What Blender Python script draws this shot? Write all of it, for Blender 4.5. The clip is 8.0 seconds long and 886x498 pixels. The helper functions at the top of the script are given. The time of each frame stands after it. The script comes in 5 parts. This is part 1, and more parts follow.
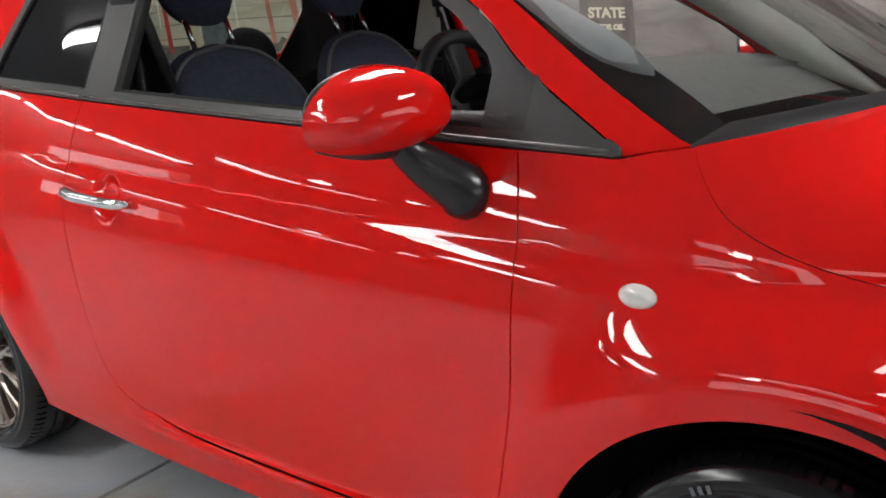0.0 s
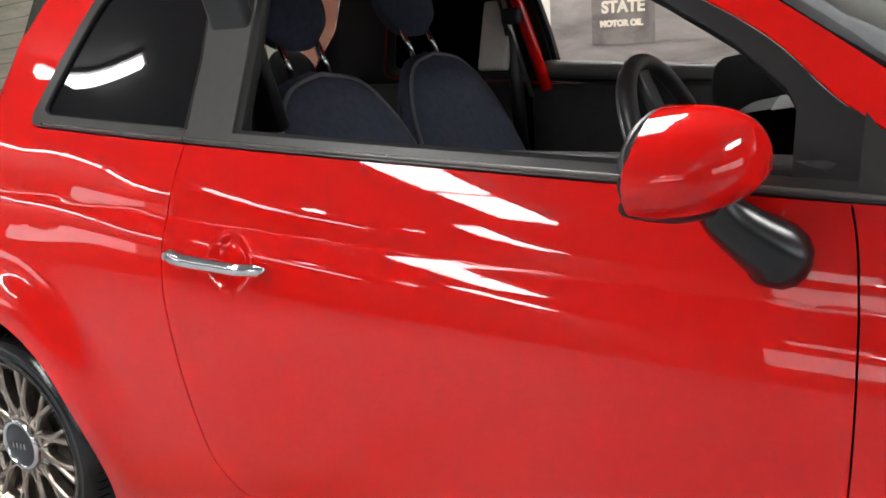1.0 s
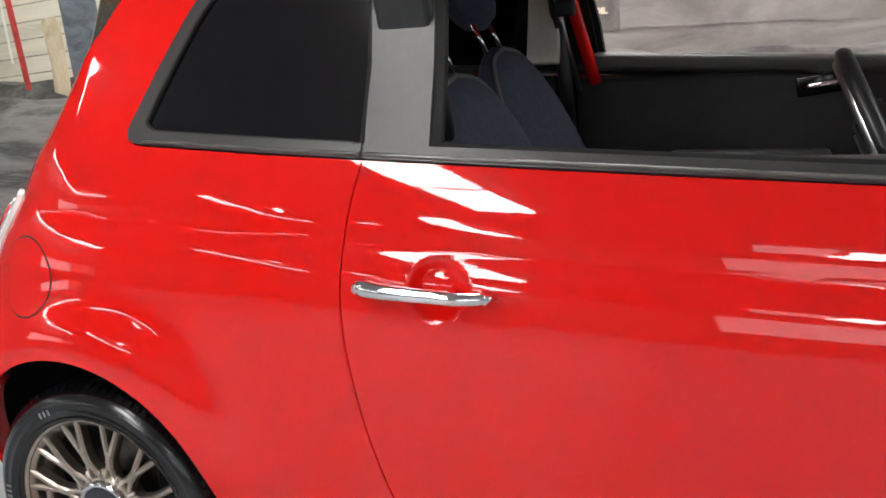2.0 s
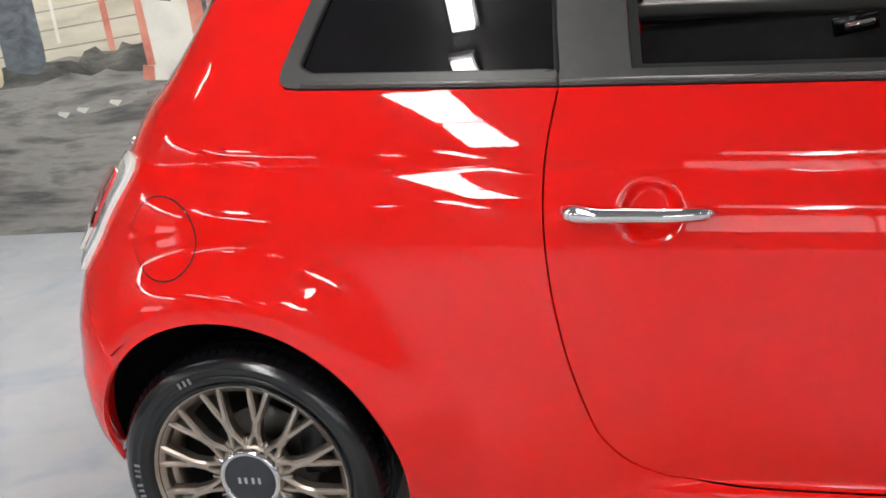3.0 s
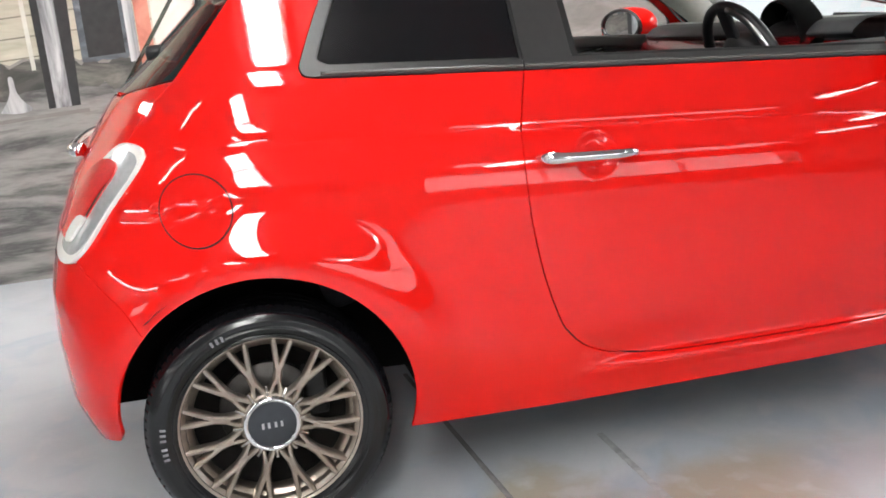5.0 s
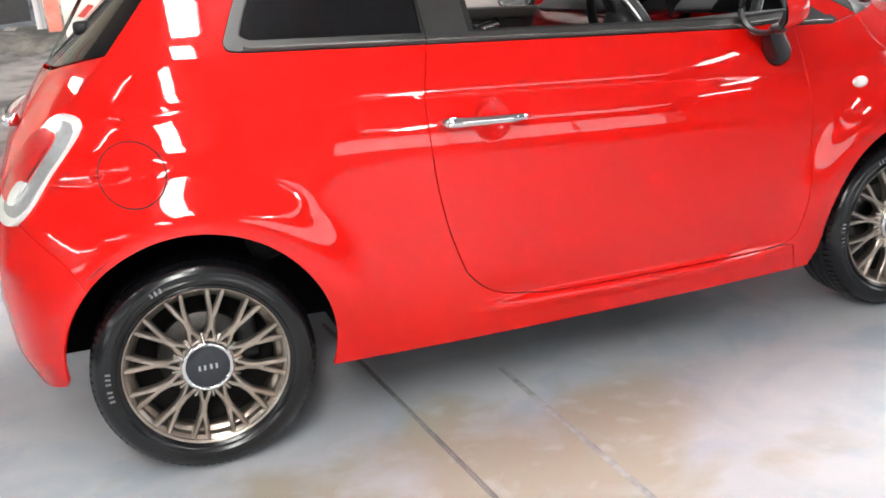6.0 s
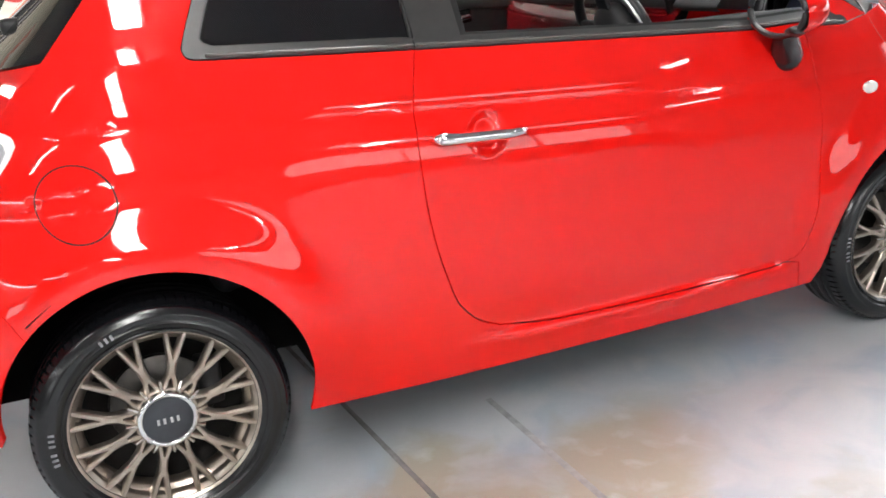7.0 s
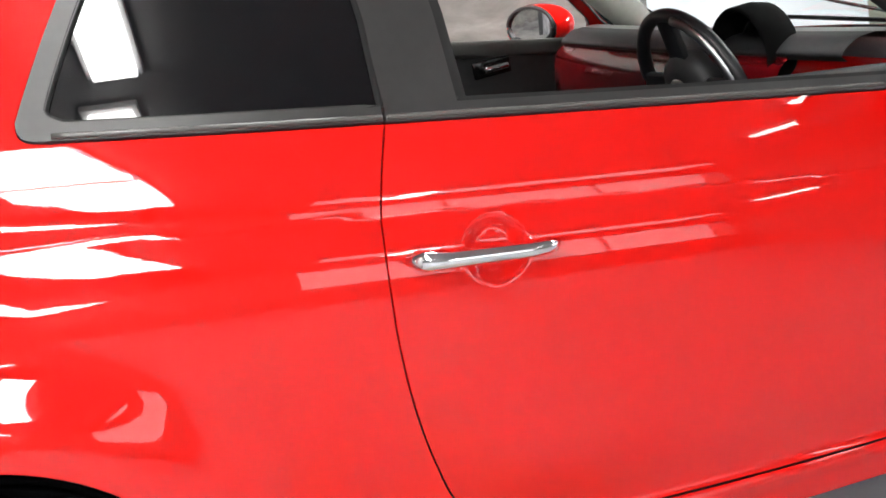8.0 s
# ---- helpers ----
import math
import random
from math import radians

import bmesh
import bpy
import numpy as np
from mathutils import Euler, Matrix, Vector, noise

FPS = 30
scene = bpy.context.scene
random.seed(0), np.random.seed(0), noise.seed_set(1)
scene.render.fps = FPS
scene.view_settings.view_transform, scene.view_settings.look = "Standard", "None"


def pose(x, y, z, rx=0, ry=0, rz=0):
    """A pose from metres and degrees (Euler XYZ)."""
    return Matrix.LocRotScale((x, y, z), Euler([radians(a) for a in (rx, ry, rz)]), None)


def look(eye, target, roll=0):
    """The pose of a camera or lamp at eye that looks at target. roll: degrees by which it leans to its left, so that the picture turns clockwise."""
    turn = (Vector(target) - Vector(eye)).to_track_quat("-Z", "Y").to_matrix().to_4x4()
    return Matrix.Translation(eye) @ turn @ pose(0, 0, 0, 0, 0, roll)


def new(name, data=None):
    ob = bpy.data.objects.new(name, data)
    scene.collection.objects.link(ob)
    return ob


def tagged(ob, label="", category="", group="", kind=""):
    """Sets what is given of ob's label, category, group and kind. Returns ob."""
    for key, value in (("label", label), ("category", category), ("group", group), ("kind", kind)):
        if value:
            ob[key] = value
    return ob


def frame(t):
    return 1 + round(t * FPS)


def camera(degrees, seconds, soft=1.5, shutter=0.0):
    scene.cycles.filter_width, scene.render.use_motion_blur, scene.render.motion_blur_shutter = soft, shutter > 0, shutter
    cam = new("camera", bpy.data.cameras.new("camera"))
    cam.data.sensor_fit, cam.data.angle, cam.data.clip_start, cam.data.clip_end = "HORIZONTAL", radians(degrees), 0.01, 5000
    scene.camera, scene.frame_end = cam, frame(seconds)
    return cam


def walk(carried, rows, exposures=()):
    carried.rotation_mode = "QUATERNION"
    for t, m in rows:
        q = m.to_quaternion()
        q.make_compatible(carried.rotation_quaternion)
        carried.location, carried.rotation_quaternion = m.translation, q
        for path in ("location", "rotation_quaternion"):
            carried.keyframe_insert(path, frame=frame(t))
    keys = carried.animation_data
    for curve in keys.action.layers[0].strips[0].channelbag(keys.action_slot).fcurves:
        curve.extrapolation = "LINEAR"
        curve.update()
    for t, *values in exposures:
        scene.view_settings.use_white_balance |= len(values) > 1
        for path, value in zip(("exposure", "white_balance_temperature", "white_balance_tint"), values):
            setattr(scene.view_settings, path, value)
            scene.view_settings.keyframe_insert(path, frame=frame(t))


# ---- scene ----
cam = camera(52.0, 8.0, soft=1.7)
PATH = [
    (0, (2.651, -1.140, 1.182), (1.449, 0.382, 0.694), -3.18),
    (0.5, (2.354, -1.139, 1.228), (1.207, 0.417, 0.717), -4.64),
    (1, (2.034, -1.203, 1.236), (1.002, 0.443, 0.759), -3.82),
    (1.2, (1.921, -1.270, 1.229), (0.952, 0.421, 0.778), -3.18),
    (2.3, (1.219, -1.351, 1.321), (0.552, 0.440, 0.733), -5.74),
    (2.5, (1.141, -1.347, 1.325), (0.482, 0.436, 0.704), -6.83),
    (3, (0.842, -1.531, 1.241), (0.382, 0.331, 0.675), -6.19),
    (3.5, (0.627, -1.645, 1.189), (0.323, 0.251, 0.627), -6.60),
    (4, (0.423, -1.764, 1.195), (0.352, 0.161, 0.658), -7.16),
    (4.5, (0.207, -1.861, 1.174), (0.373, 0.077, 0.709), -5.94),
    (5, (-0.010, -2.034, 1.165), (0.416, -0.139, 0.688), -5.10),
    (5.2, (-0.015, -2.131, 1.193), (0.443, -0.254, 0.677), -4.79),
    (6.3, (-0.127, -2.296, 1.219), (0.526, -0.497, 0.638), -5.10),
    (6.5, (-0.138, -2.245, 1.228), (0.536, -0.457, 0.638), -5.03),
    (7, (-0.107, -1.969, 1.272), (0.619, -0.217, 0.639), -4.27),
    (7.5, (0.073, -1.673, 1.243), (0.767, 0.106, 0.648), -4.67),
    (8, (0.325, -1.316, 1.231), (0.922, 0.514, 0.691), -4.74),
]
EXPOSURES = [(0, -0.56), (1, -0.44), (2.5, -0.36), (4.5, -0.14), (5, -0.02), (6.5, 0.17), (8, 0.08)]
walk(cam, [(t, look(eye, target, roll)) for t, eye, target, roll in PATH], EXPOSURES)

# ---- light ----
world = bpy.data.worlds.new("world")
scene.world = world
world.use_nodes = True
wn = world.node_tree
sky = wn.nodes.new("ShaderNodeTexSky")
sky.sky_type = "NISHITA"
sky.sun_disc = False
sky.sun_elevation, sky.sun_rotation = radians(40), radians(200)
wn.nodes["Background"].inputs["Strength"].default_value = 0.1
wn.links.new(sky.outputs[0], wn.nodes["Background"].inputs["Color"])

ROOM_X0, ROOM_X1, ROOM_Y0, ROOM_Y1, ROOM_Z = -6.0, 7.5, -8.0, 3.2, 2.6
# ceiling lights: x, y, width, length
LIGHTS = [(0.10, -0.80, 0.14, 0.5), (0.04, -1.44, 0.14, 0.42), (-0.46, -2.46, 0.48, 1.19), (-0.46, -3.79, 0.48, 1.19), (-1.38, -5.75, 0.3, 1.2), (-1.38, -7.05, 0.3, 1.2), (2.45, -6.75, 0.42, 1.2)]
# unseen lamps added over and behind the car to brighten bonnet, cabin and floor
FILL_LAMPS = [(0.9, 0.95, 0.6, 1.2), (3.9, 0.8, 0.6, 1.2), (-2.6, 2.2, 0.4, 1.0), (0.5, 2.5, 0.4, 0.8)]
LIGHTS += [(-5.75, y, 0.12, 1.6) for y in (-0.9, -2.65, -4.4)] + [(-4.2, y, 0.12, 1.5) for y in (-5.1, -6.8)]
LIGHTS += [(4.1, -2.05, 0.12, 0.5), (4.9, -3.5, 0.12, 0.8), (-2.10, -0.86, 0.95, 0.07), (-3.3, -5.2, 0.2, 0.2), (-2.7, -6.4, 0.2, 0.2), (2.2, -6.9, 0.2, 0.2)]
# dim rooflights: x, y, width, length
ROOFLIGHTS = [(3.55, -6.4, 1.5, 0.9), (5.15, -6.4, 1.5, 0.9), (1.75, -6.4, 0.7, 0.9)]

# ---- materials ----
def nodes_of(name):
    m = bpy.data.materials.new(name)
    m.use_nodes = True
    return m, m.node_tree, m.node_tree.nodes["Principled BSDF"]


def put(bsdf, **values):
    for key, value in values.items():
        bsdf.inputs[key.replace("_", " ")].default_value = value


def plain(name, color, rough=0.5, metal=0.0, coat=0.0, grain=0.0, scale=40.0, bump=0.0, spread=None, coat_rough=0.03):
    """A surface of one colour with grain at two scales in colour, gloss and relief."""
    m, tree, bsdf = nodes_of(name)
    put(bsdf, Base_Color=(*color, 1), Roughness=rough, Metallic=metal, Coat_Weight=coat, Coat_Roughness=coat_rough)
    if grain or bump:
        at = tree.nodes.new("ShaderNodeTexCoord")
        fine = tree.nodes.new("ShaderNodeTexNoise")
        fine.inputs["Scale"].default_value, fine.inputs["Detail"].default_value = scale, 6
        wide = tree.nodes.new("ShaderNodeTexNoise")
        wide.inputs["Scale"].default_value, wide.inputs["Detail"].default_value = scale / 9, 4
        both = tree.nodes.new("ShaderNodeMath")
        both.operation = "ADD"
        for n in (fine, wide):
            tree.links.new(at.outputs["Object"], n.inputs["Vector"])
        if spread:
            mapping = tree.nodes.new("ShaderNodeMapping")
            mapping.inputs["Scale"].default_value = spread
            tree.links.new(at.outputs["Object"], mapping.inputs["Vector"])
            for n in (fine, wide):
                tree.links.new(mapping.outputs[0], n.inputs["Vector"])
        tree.links.new(fine.outputs["Fac"], both.inputs[0])
        tree.links.new(wide.outputs["Fac"], both.inputs[1])
        ramp = tree.nodes.new("ShaderNodeMapRange")
        ramp.inputs["From Min"].default_value, ramp.inputs["From Max"].default_value = 0.7, 1.3
        ramp.inputs["To Min"].default_value, ramp.inputs["To Max"].default_value = 1 - grain, 1 + grain
        tree.links.new(both.outputs[0], ramp.inputs["Value"])
        mix = tree.nodes.new("ShaderNodeVectorMath")
        mix.operation = "SCALE"
        mix.inputs[0].default_value = color
        tree.links.new(ramp.outputs[0], mix.inputs["Scale"])
        tree.links.new(mix.outputs[0], bsdf.inputs["Base Color"])
        if bump:
            b = tree.nodes.new("ShaderNodeBump")
            b.inputs["Strength"].default_value, b.inputs["Distance"].default_value = bump, 0.002
            tree.links.new(fine.outputs["Fac"], b.inputs["Height"])
            tree.links.new(b.outputs[0], bsdf.inputs["Normal"])
    return m


def glowing(name, color, strength):
    m, tree, bsdf = nodes_of(name)
    put(bsdf, Base_Color=(0.9, 0.9, 0.9, 1), Emission_Color=(*color, 1), Emission_Strength=strength)
    return m


def blotched(name, stops, scale, spread=(1, 1, 1), rough=0.6, bump=0.2, detail=8, warp=0.6):
    """Brushy patches of several colours, stretched by spread."""
    m, tree, bsdf = nodes_of(name)
    at = tree.nodes.new("ShaderNodeTexCoord")
    mapping = tree.nodes.new("ShaderNodeMapping")
    mapping.inputs["Scale"].default_value = spread
    tree.links.new(at.outputs["Object"], mapping.inputs["Vector"])
    n = tree.nodes.new("ShaderNodeTexNoise")
    n.inputs["Scale"].default_value, n.inputs["Detail"].default_value = scale, detail
    n.inputs["Roughness"].default_value, n.inputs["Distortion"].default_value = 0.62, warp
    tree.links.new(mapping.outputs[0], n.inputs["Vector"])
    ramp = tree.nodes.new("ShaderNodeValToRGB")
    while len(ramp.color_ramp.elements) < len(stops):
        ramp.color_ramp.elements.new(0.5)
    for e, (where, c) in zip(ramp.color_ramp.elements, stops):
        e.position, e.color = where, (*c, 1)
    tree.links.new(n.outputs["Fac"], ramp.inputs["Fac"])
    tree.links.new(ramp.outputs["Color"], bsdf.inputs["Base Color"])
    put(bsdf, Roughness=rough)
    b = tree.nodes.new("ShaderNodeBump")
    b.inputs["Strength"].default_value, b.inputs["Distance"].default_value = bump, 0.003
    tree.links.new(n.outputs["Fac"], b.inputs["Height"])
    tree.links.new(b.outputs[0], bsdf.inputs["Normal"])
    return m


def glass(name, tint, rough=0.0):
    m, tree, bsdf = nodes_of(name)
    put(bsdf, Base_Color=(*tint, 1), Roughness=rough, Transmission_Weight=1.0, IOR=1.02, Coat_Weight=1.0, Coat_Roughness=0.01)
    return m


PAINT = plain("red_paint", (0.70, 0.0065, 0.0042), rough=0.4, coat=1.0, coat_rough=0.015)
PAINT.node_tree.nodes["Principled BSDF"].inputs["Coat IOR"].default_value = 1.52
PAINT.node_tree.nodes["Principled BSDF"].inputs["Specular IOR Level"].default_value = 0.0


def orange_peel(material):
    """Faint waves in the clear coat, as sprayed paint has."""
    tree, bsdf = material.node_tree, material.node_tree.nodes["Principled BSDF"]
    at, n, b = tree.nodes.new("ShaderNodeTexCoord"), tree.nodes.new("ShaderNodeTexNoise"), tree.nodes.new("ShaderNodeBump")
    n.inputs["Scale"].default_value, n.inputs["Detail"].default_value = 26, 3
    b.inputs["Strength"].default_value, b.inputs["Distance"].default_value = 0.06, 0.0012
    tree.links.new(at.outputs["Object"], n.inputs["Vector"])
    tree.links.new(n.outputs["Fac"], b.inputs["Height"])
    tree.links.new(b.outputs[0], bsdf.inputs["Coat Normal"])


orange_peel(PAINT)
BLACK = plain("black_void", (0.006, 0.006, 0.006), rough=0.9)
TRIM = plain("grey_black_trim", (0.029, 0.0285, 0.028), rough=0.36, grain=0.12, scale=60, bump=0.05)
# paler than TRIM: the bright line along the trim is put into this colour
TRIM_HIGHLIGHT = plain("trim_highlight", (0.085, 0.083, 0.078), rough=0.22, grain=0.1, scale=80)
PLASTIC = plain("black_plastic", (0.012, 0.012, 0.013), rough=0.4, grain=0.2, scale=300, bump=0.15)
STALK_BLACK = plain("stalk_black", (0.012, 0.012, 0.013), rough=0.24, grain=0.15, scale=300, bump=0.08)
GLOSS_BLACK = plain("gloss_black", (0.01, 0.01, 0.01), rough=0.1)
CHROME = plain("chrome", (0.75, 0.75, 0.76), rough=0.06, metal=1.0)
SATIN_SILVER = plain("satin_silver", (0.5, 0.5, 0.5), rough=0.3, metal=1.0, grain=0.1, scale=80)
RUBBER = plain("tyre_rubber", (0.005, 0.005, 0.006), rough=0.19, grain=0.25, scale=70, bump=0.12)
RIM = plain("bronze_alloy", (0.38, 0.325, 0.275), rough=0.3, metal=0.9, coat=0.35, coat_rough=0.15, grain=0.15, scale=60)
RIM_BRIGHT = plain("polished_alloy", (0.62, 0.57, 0.52), rough=0.2, metal=1.0, grain=0.1, scale=60)
# near-black alloy: the shade inside the wheel is put into its colour
RIM_SHADE = plain("shaded_barrel", (0.016, 0.014, 0.013), rough=0.6, metal=0.2, grain=0.2, scale=40)
# steel darkened in colour for the shade in the spoke gaps
SHADED_STEEL = plain("shaded_brake_steel", (0.075, 0.07, 0.065), rough=0.4, metal=1.0, grain=0.2, scale=60)
CAP_GREY = plain("cap_grey", (0.040, 0.044, 0.052), rough=0.35, metal=0.4, grain=0.1, scale=50)
LINER = plain("wheel_liner", (0.004, 0.004, 0.004), rough=0.9, grain=0.3, scale=50, bump=0.4)
LINER.node_tree.nodes["Principled BSDF"].inputs["Specular IOR Level"].default_value = 0.08
TINT = plain("dark_tinted_glass", (0.0035, 0.0035, 0.0045), rough=0.015)
TINT.node_tree.nodes["Principled BSDF"].inputs["Specular IOR Level"].default_value = 0.5
REAR_GLASS = glass("rear_window_glass", (0.15, 0.17, 0.15))
WINDSCREEN = glass("windscreen_glass", (0.50, 0.55, 0.54))
RED_LENS = plain("red_lens", (0.60, 0.02, 0.02), rough=0.08, coat=1.0, grain=0.2, scale=120)
CLEAR_LENS = plain("clear_lens", (0.60, 0.62, 0.63), rough=0.12, metal=0.5, coat=1.0, grain=0.15, scale=60)
WHITE_LENS = plain("white_lens", (0.75, 0.74, 0.70), rough=0.12, coat=1.0)
CLOTH = plain("navy_cloth", (0.054, 0.063, 0.098), rough=0.9, grain=0.25, scale=500, bump=0.3)
CLOTH_SIDE = plain("black_cloth", (0.018, 0.019, 0.025), rough=0.9, grain=0.25, scale=500, bump=0.3)
PIPING = plain("grey_piping", (0.16, 0.16, 0.17), rough=0.6, grain=0.1, scale=200)
DASH_DARK = plain("dark_dashboard", (0.02, 0.02, 0.021), rough=0.55, grain=0.25, scale=300, bump=0.3)
# far paler than DASH_DARK: window glare on the dashboard is put into the colour
DASH_GLARE = plain("dashboard_top_glare", (0.20, 0.20, 0.195), rough=0.36, grain=0.2, scale=300, bump=0.12)
DASH_RED = plain("red_fascia", (0.16, 0.004, 0.007), rough=0.2, coat=1.0, grain=0.15, scale=30)
OLIVE_TRIM = plain("grey_door_trim", (0.055, 0.055, 0.050), rough=0.45, grain=0.1, scale=200, bump=0.1)
# the ivory lining's shaded tone, for the near windscreen pillar
SHADED_LINING = plain("shaded_lining", (0.17, 0.185, 0.19), rough=0.55, grain=0.06, scale=60)
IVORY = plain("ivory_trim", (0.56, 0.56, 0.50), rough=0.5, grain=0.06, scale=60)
MIRROR = plain("mirror_silver", (0.72, 0.74, 0.76), rough=0.01, metal=1.0)
PANEL_GLOW = glowing("panel_glow", (1.0, 0.99, 0.97), 32.0)
# for the added fill lamps
FILL_GLOW = glowing("fill_glow", (1.0, 0.99, 0.97), 38.0)
SPOT_GLOW = glowing("small_panel_glow", (1.0, 0.99, 0.97), 55.0)
TUBE_GLOW = glowing("tube_glow", (1.0, 0.99, 0.97), 22.0)
WALL_PAINT = plain("wall_paint", (0.25, 0.245, 0.24), rough=0.7, grain=0.06, scale=8, bump=0.15)
CEILING_PAINT = plain("ceiling_paint", (0.28, 0.278, 0.275), rough=0.8, grain=0.08, scale=6, bump=0.2)
FIXTURE = plain("lamp_housing", (0.7, 0.7, 0.7), rough=0.5, grain=0.05, scale=30)


def floor_material():
    """Worn blue-grey floor paint, rubbed through to tan concrete, with pale scuffs."""
    m, tree, bsdf = nodes_of("worn_floor_paint")
    at = tree.nodes.new("ShaderNodeTexCoord")

    def noise_node(scale, detail, warp=0.3):
        n = tree.nodes.new("ShaderNodeTexNoise")
        n.inputs["Scale"].default_value, n.inputs["Detail"].default_value, n.inputs["Distortion"].default_value = scale, detail, warp
        tree.links.new(at.outputs["Object"], n.inputs["Vector"])
        return n

    def blend(fac, lo, hi, a, b):
        r = tree.nodes.new("ShaderNodeMapRange")
        r.inputs["From Min"].default_value, r.inputs["From Max"].default_value = lo, hi
        tree.links.new(fac, r.inputs["Value"])
        x = tree.nodes.new("ShaderNodeMix")
        x.data_type = "RGBA"
        tree.links.new(r.outputs[0], x.inputs["Factor"])
        for slot, c in ((6, a), (7, b)):
            if isinstance(c, tuple):
                x.inputs[slot].default_value = (*c, 1)
            else:
                tree.links.new(c, x.inputs[slot])
        return x.outputs[2]

    base = blend(noise_node(1.7, 6).outputs["Fac"], 0.38, 0.62, (0.375, 0.395, 0.42), (0.45, 0.468, 0.488))
    blue = blend(noise_node(3.1, 8, 0.8).outputs["Fac"], 0.50, 0.70, base, (0.325, 0.375, 0.435))
    # the rubbed patch lies beside the car, along its sill
    spot = tree.nodes.new("ShaderNodeVectorMath")
    spot.operation = "MULTIPLY_ADD"
    spot.inputs[1].default_value, spot.inputs[2].default_value = (1.25, 2.0, 0), (-0.75, 0.85, 0)
    tree.links.new(at.outputs["Object"], spot.inputs[0])
    far = tree.nodes.new("ShaderNodeVectorMath")
    far.operation = "LENGTH"
    tree.links.new(spot.outputs[0], far.inputs[0])
    patch = tree.nodes.new("ShaderNodeMath")
    patch.operation = "MULTIPLY_ADD"
    patch.inputs[1].default_value = -0.24
    tree.links.new(far.outputs["Value"], patch.inputs[0])
    tree.links.new(noise_node(2.6, 8, 0.5).outputs["Fac"], patch.inputs[2])
    tan = blend(patch.outputs[0], 0.26, 0.44, blue, (0.35, 0.322, 0.262))
    scuff = blend(noise_node(9, 12, 0.5).outputs["Fac"], 0.56, 0.80, tan, (0.44, 0.455, 0.46))
    tree.links.new(scuff, bsdf.inputs["Base Color"])
    rough = tree.nodes.new("ShaderNodeMapRange")
    rough.inputs["To Min"].default_value, rough.inputs["To Max"].default_value = 0.36, 0.58
    tree.links.new(noise_node(5, 6).outputs["Fac"], rough.inputs["Value"])
    tree.links.new(rough.outputs[0], bsdf.inputs["Roughness"])
    b = tree.nodes.new("ShaderNodeBump")
    b.inputs["Strength"].default_value, b.inputs["Distance"].default_value = 0.25, 0.002
    tree.links.new(noise_node(60, 6).outputs["Fac"], b.inputs["Height"])
    tree.links.new(b.outputs[0], bsdf.inputs["Normal"])
    return m


FLOOR = floor_material()
FAINT = plain("floor_scratch", (0.34, 0.345, 0.35), rough=0.6, grain=0.3, scale=30, bump=0.2)
DAYLIGHT = glowing("daylight_outside", (0.94, 0.97, 1.0), 3.2)
SHADY_DAYLIGHT = glowing("shady_daylight_outside", (0.90, 0.95, 1.0), 0.75)
JOINT = plain("floor_joint", (0.20, 0.20, 0.195), rough=0.8, grain=0.3, scale=30, bump=0.3)
ASPHALT = blotched("painted_asphalt", [(0.26, (0.05, 0.05, 0.05)), (0.38, (0.15, 0.148, 0.14)), (0.46, (0.30, 0.29, 0.27)), (0.53, (0.21, 0.205, 0.195)), (0.60, (0.09, 0.09, 0.088)), (0.74, (0.38, 0.37, 0.35))], 2.6, (0.36, 1, 2.2), rough=0.75, warp=0.25, detail=12)
SCRUB = blotched("painted_scrub", [(0.3, (0.03, 0.032, 0.03)), (0.5, (0.09, 0.09, 0.08)), (0.7, (0.24, 0.23, 0.20))], 5, (0.6, 1, 1.6), rough=0.8)
SIDING = blotched("painted_siding", [(0.3, (0.36, 0.34, 0.26)), (0.5, (0.50, 0.47, 0.37)), (0.7, (0.60, 0.57, 0.47))], 3, (0.5, 1, 3), rough=0.75)
SALMON = blotched("painted_salmon", [(0.3, (0.40, 0.13, 0.09)), (0.5, (0.55, 0.21, 0.15)), (0.7, (0.62, 0.30, 0.22))], 4, rough=0.75)
PUMP_WHITE = blotched("painted_white", [(0.3, (0.50, 0.49, 0.43)), (0.6, (0.70, 0.69, 0.62))], 3, rough=0.75)
SLATE = blotched("painted_slate", [(0.3, (0.04, 0.045, 0.05)), (0.6, (0.13, 0.15, 0.17)), (0.8, (0.3, 0.33, 0.36))], 5, (1, 1, 2), rough=0.75)
LOG = blotched("painted_tan", [(0.3, (0.32, 0.25, 0.15)), (0.6, (0.55, 0.47, 0.32))], 5, (2, 1, 0.7), rough=0.75)
SILVER_PAINT = blotched("painted_silver", [(0.35, (0.13, 0.13, 0.135)), (0.5, (0.34, 0.34, 0.345)), (0.65, (0.58, 0.58, 0.58))], 4, (3, 1, 0.5), rough=0.7)
INK = plain("painted_ink", (0.03, 0.03, 0.03), rough=0.8, grain=0.3, scale=20)
MURAL_RED = plain("painted_red", (0.45, 0.05, 0.04), rough=0.8, grain=0.3, scale=20)
CREAM_INK = plain("painted_cream", (0.62, 0.58, 0.46), rough=0.8, grain=0.15, scale=20)
KERB_PAINT = blotched("painted_kerb_grey", [(0.3, (0.16, 0.155, 0.15)), (0.6, (0.33, 0.32, 0.30))], 7, (0.6, 1, 2), rough=0.75)
SIDING_SHADE = blotched("painted_siding_shade", [(0.3, (0.14, 0.13, 0.105)), (0.6, (0.32, 0.30, 0.24))], 6, (0.5, 1, 2), rough=0.75)
BOARD = blotched("painted_board", [(0.3, (0.07, 0.065, 0.06)), (0.6, (0.17, 0.155, 0.14))], 6, rough=0.75)
